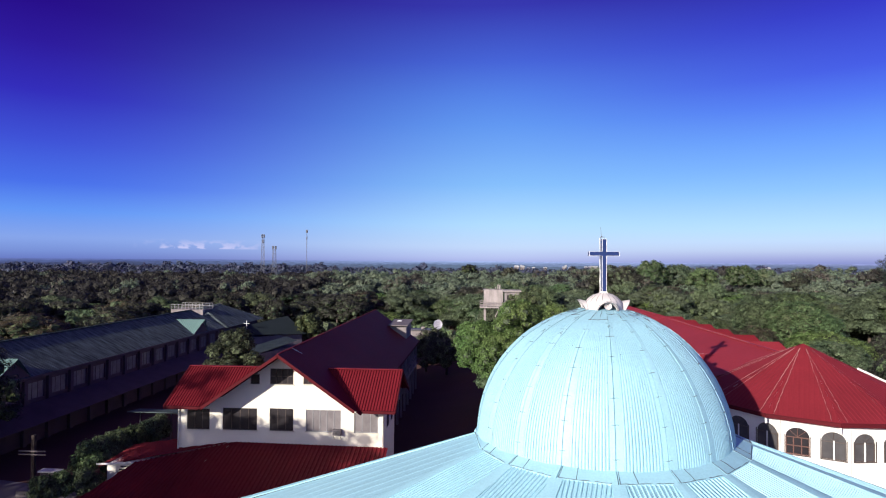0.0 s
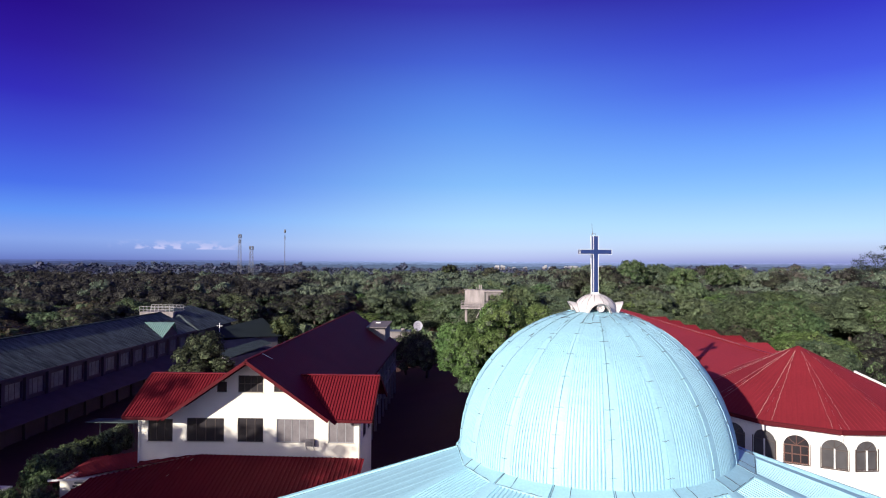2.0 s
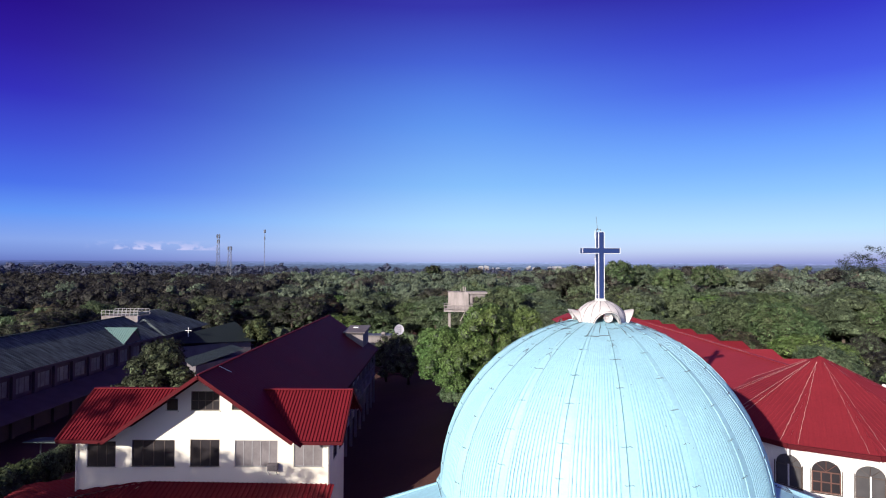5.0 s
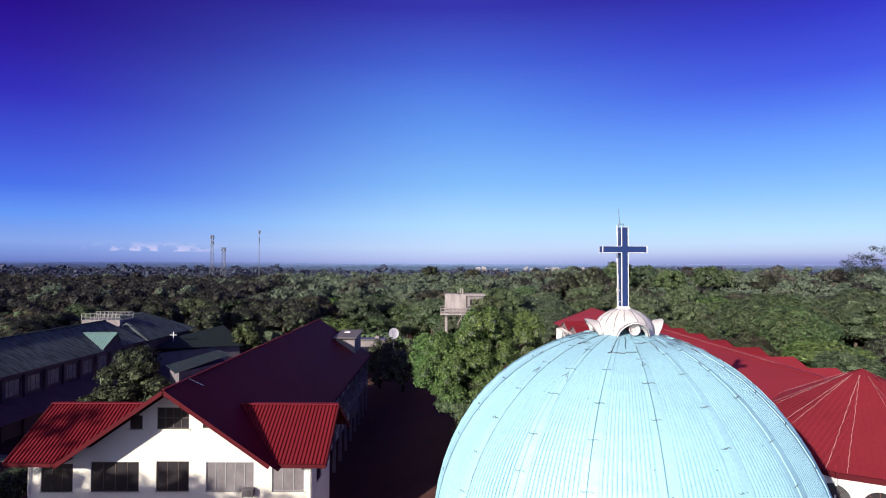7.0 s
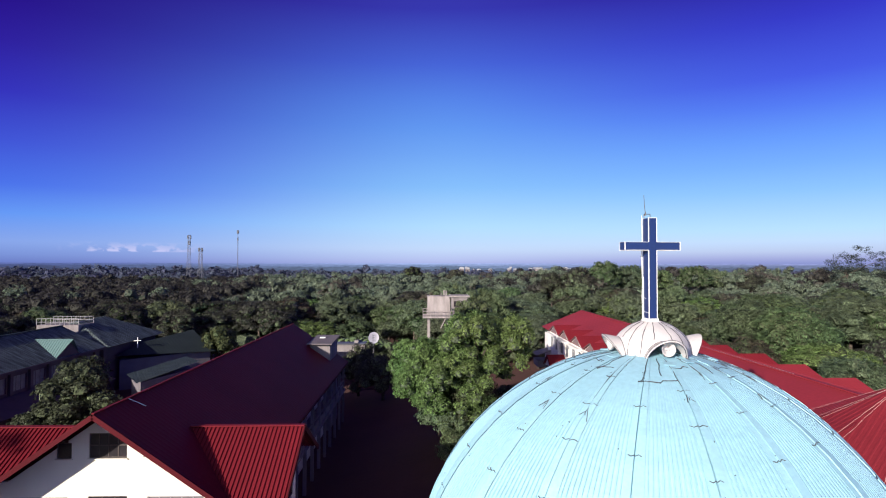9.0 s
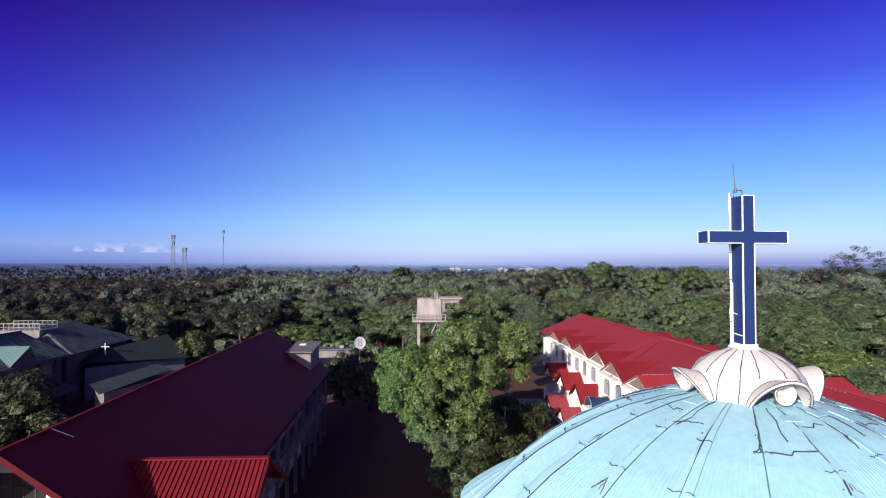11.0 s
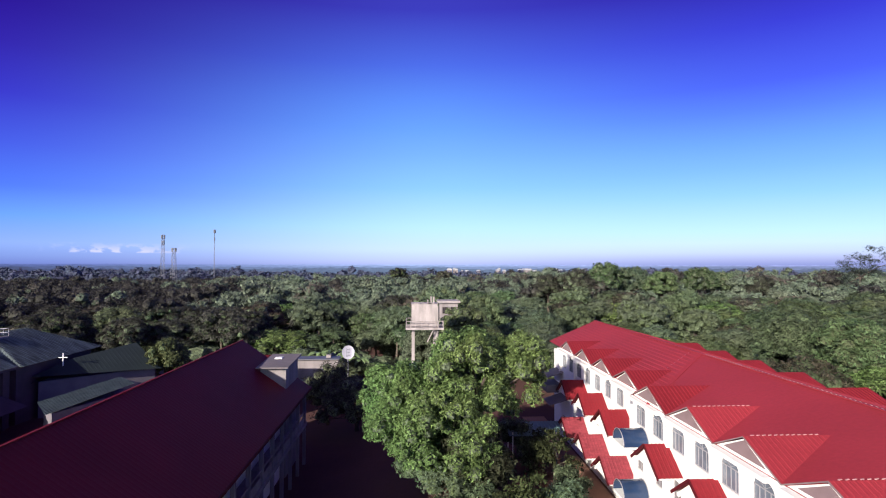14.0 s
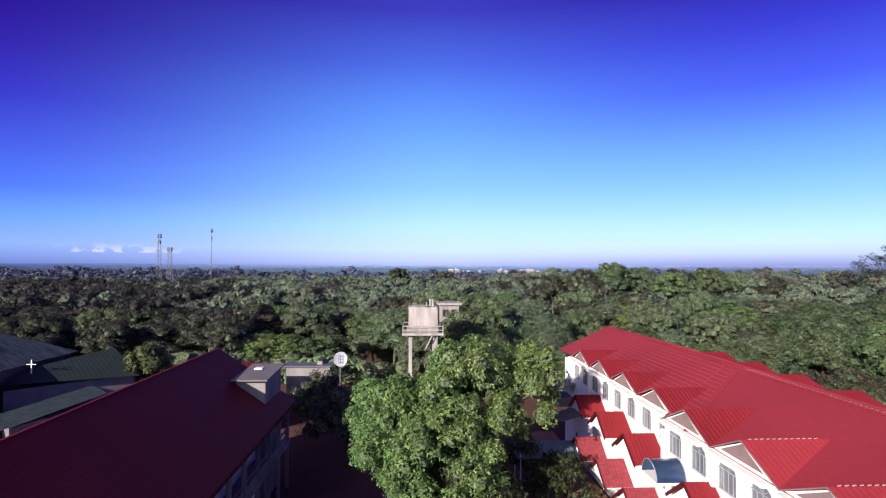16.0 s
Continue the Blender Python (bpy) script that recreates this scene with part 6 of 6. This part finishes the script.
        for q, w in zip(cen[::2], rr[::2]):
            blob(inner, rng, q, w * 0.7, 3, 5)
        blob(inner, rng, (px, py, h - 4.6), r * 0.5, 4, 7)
    for sh, mat, word in zip(crowns, (WOODS, WOODS_DARK, WOODS_DRY, WOODS_CORE, DIM_CORE), ("green", "dark", "brownish", "dense inner green", "dense inner darkened")):
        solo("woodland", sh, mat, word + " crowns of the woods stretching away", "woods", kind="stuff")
    v, f, sh = [], [], Shape()
    y = 325.0
    while y < 640:
        step = 9.0 + (y - 325) * 0.012
        x = -0.9 * y
        while x < 0.9 * y:
            h = rng.uniform(6.0, 10.5) + (3.0 if rng.random() < 0.07 else 0)
            r = step * rng.uniform(0.42, 0.62)
            px, py = x + rng.uniform(-0.5, 0.5) * step, y + rng.uniform(-0.5, 0.5) * step
            if py < 450 or px < -0.28 * py or rng.random() < 0.07:
                cen, rr = crown_clumps(nr, 5, (r, r, 3.0), (px, py, h - 3.0), 1.6, 2.8)
                lv, lf = leaf_cloud(nr, cen, rr, 2.6, 1.9)
                sh.leaves(lv, lf)
                blob(sh, rng, (px, py, h - 3.9), r * 0.95, 4, 6, 0.3, min(1.0, 3.2 / r))
            x += step * 1.15
        y += step
    solo("far_woodland", sh, LEAF_FAR, "canopy of distant woods with haze blue in its leaf colour", "woods", kind="stuff")


build_woods()

# tall trees standing over the woods
tall = make_tree("tall_tree", 71, (5.5, 4.5, 4.6), 19.5, 46, 34, 0.5, LEAF_TALL, "tall sparse tree standing above the woods", 0.3, 0.7, 1.5, core=False, at=(122, 178, 0),
                 extra=(((2.0, 1.0), (7.5, 5.0, 4.0), 15.5, 60), ((6.0, 2.0), (2.6, 2.6, 4.0), 21.5, 14), ((11.0, 0.0), (4.0, 3.0, 4.0), 18.5, 20), ((-4.0, 1.0), (2.2, 2.5, 3.5), 17.5, 12)))
copy_thing(tall, pose(139, 180, 0, rz=150) @ Matrix.Scale(0.92, 4))
copy_thing(tall, pose(150, 188, 0, rz=260) @ Matrix.Scale(0.95, 4))
crest = make_tree("tall_tree", 72, (4.6, 4.6, 4.8), 16.6, 70, 40, 0.6, LEAF_MID, "tall feathery tree standing above the woods", 0.3, 0.8, 1.6, group="tall trees over the woods", at=(49, 170, 0))
for x, y, s in ((56.5, 173, 0.93), (62, 168, 0.86), (76, 176, 0.92), (84, 181, 0.85)):
    copy_thing(crest, pose(x, y, 0, rz=37 * x) @ Matrix.Scale(s, 4))
gloom = make_tree("tall_tree", 73, (4.8, 4.8, 5.0), 15.4, 70, 40, 0.6, LEAF_DARK, "tall dark evergreen standing above the woods", 0.3, 0.9, 1.6, group="tall trees over the woods", at=(41, 167, 0))
for x, y, s in ((34, 170, 0.9), (-5, 255, 0.98), (12, 262, 0.9), (90, 172, 0.88)):
    copy_thing(gloom, pose(x, y, 0, rz=51 * x) @ Matrix.Scale(s, 4))

# unseen trees added behind the viewpoint, placed to shade and dapple the yard
for i, (x, y, h, per, deep) in enumerate(((-37.2, 21, 13.0, 30, 5.3), (-33.4, 21, 12.5, 30, 5.3), (-26.2, 22, 10.6, 26, 5.1), (-35.5, 14, 17.8, 6, 4.0), (-31.5, 15, 17.0, 5, 3.6), (-29.6, 22, 11.3, 30, 5.1),
                                          (-42.0, 21, 14.2, 22, 1.9), (-46.5, 20, 11.6, 26, 3.4), (-45.0, 17, 20.4, 15, 3.6), (-47.2, 20, 18.0, 12, 2.8), (-49.8, 21, 12.2, 26, 4.4), (-57.5, 25, 15.4, 26, 5.6),
                                          (-66, 28, 15.4, 26, 5.6), (-75, 34, 15.4, 26, 5.6))):
    make_tree("yard_tree", 80 + i, (4.2, 4.4, deep), h, 40 if deep < 5 else 110, per, 0.5, LEAF_YARD, "unseen leafy tree added to shade the yard and cream house", 0.3, 0.6 if -38 < x < -25 else 0.7, 1.6, group="yard trees", core=deep > 5 or per > 50, at=(x, y, -1.5),
              extra=(((0.0, 0.0), (4.8, 4.2, 1.9), h + 1.9, 13),) if -38 < x < -25 and deep > 5 else ())


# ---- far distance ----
# land that glows by itself, its blue standing for haze
def haze_glow_land(west, middle, east):
    m = bpy.data.materials.new("haze_glow_land")
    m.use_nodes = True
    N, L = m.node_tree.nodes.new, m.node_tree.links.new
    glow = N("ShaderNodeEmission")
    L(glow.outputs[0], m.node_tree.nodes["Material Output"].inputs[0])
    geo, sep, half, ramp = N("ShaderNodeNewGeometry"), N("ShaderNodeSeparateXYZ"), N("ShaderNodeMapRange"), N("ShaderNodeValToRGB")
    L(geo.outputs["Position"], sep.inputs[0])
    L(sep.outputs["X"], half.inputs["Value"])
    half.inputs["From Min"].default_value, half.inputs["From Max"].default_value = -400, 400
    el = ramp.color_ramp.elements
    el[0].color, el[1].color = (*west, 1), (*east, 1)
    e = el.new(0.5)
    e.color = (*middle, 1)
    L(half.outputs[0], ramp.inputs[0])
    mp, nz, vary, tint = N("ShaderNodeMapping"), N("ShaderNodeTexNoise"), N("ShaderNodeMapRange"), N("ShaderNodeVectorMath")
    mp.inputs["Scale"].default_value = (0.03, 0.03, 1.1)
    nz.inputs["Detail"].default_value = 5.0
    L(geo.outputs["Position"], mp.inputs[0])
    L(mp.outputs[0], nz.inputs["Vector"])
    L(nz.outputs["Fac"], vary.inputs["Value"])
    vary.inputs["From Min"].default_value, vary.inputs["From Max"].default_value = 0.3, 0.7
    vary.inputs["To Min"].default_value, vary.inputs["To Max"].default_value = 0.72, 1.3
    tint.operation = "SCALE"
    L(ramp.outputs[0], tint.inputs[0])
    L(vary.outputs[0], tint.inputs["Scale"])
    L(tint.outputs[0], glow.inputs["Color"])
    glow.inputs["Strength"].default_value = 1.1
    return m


def build_backdrops():
    """Rings of ever paler land between the woods and the horizon, haze put in as glowing colour, their tops broken by
    small crowns.
    """
    rng = random.Random(2)
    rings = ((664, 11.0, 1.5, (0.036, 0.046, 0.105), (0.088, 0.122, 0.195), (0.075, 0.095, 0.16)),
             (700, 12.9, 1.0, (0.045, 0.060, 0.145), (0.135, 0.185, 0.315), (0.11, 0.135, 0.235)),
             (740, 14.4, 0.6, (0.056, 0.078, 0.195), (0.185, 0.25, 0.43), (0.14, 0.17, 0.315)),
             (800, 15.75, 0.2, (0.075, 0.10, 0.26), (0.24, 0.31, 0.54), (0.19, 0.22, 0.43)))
    for r, top, rough, west, mid, east in rings:
        lo, hi, z = [], [], top
        for k in range(901):
            a = math.radians(20 + 140 * k / 900)
            z += rng.uniform(-0.5, 0.5) * rough
            z += (top - z) * 0.25
            bump = rough * (0.5 * math.sin(k * 0.031 * r / 700) + 0.35 * math.sin(k * 0.11 + r) + max(0.0, math.sin(k * 0.47 + r)) * 0.5 * rng.random())
            lo.append((r * math.cos(a), 20 + r * math.sin(a), -4))
            hi.append((r * math.cos(a), 20 + r * math.sin(a), z + bump))
        solo("backdrop", Shape().grid([lo, hi]), haze_glow_land(west, mid, east), "line of distant land glowing blue in place of haze", "backdrop", kind="structure")


build_backdrops()


def far_house(x, y, w, h, rng):
    t = thing("far_house", (x, y, 0), "small pale house far beyond the woods", "house", "far houses")
    part("wall", Shape().box(x - w, y - 4, 0, x + w, y + 4, h), CONCRETE, t)
    part("roof", Shape().prism([(x - w - 0.5, y - 4.5, h), (x + w + 0.5, y - 4.5, h), (x + w * 0.7, y - 4.5, h + 1.6), (x - w * 0.7, y - 4.5, h + 1.6)], (0, 9, 0)), GALV, t)


fr = random.Random(8)
for k in range(26):
    d = fr.uniform(600, 658)
    a = math.radians(fr.choice((fr.uniform(3, 24), fr.uniform(6, 15), fr.uniform(3, 28))))
    far_house(d * math.sin(a), d * math.cos(a), fr.uniform(0.8, 2.4), fr.uniform(8.0, 10.6), fr)
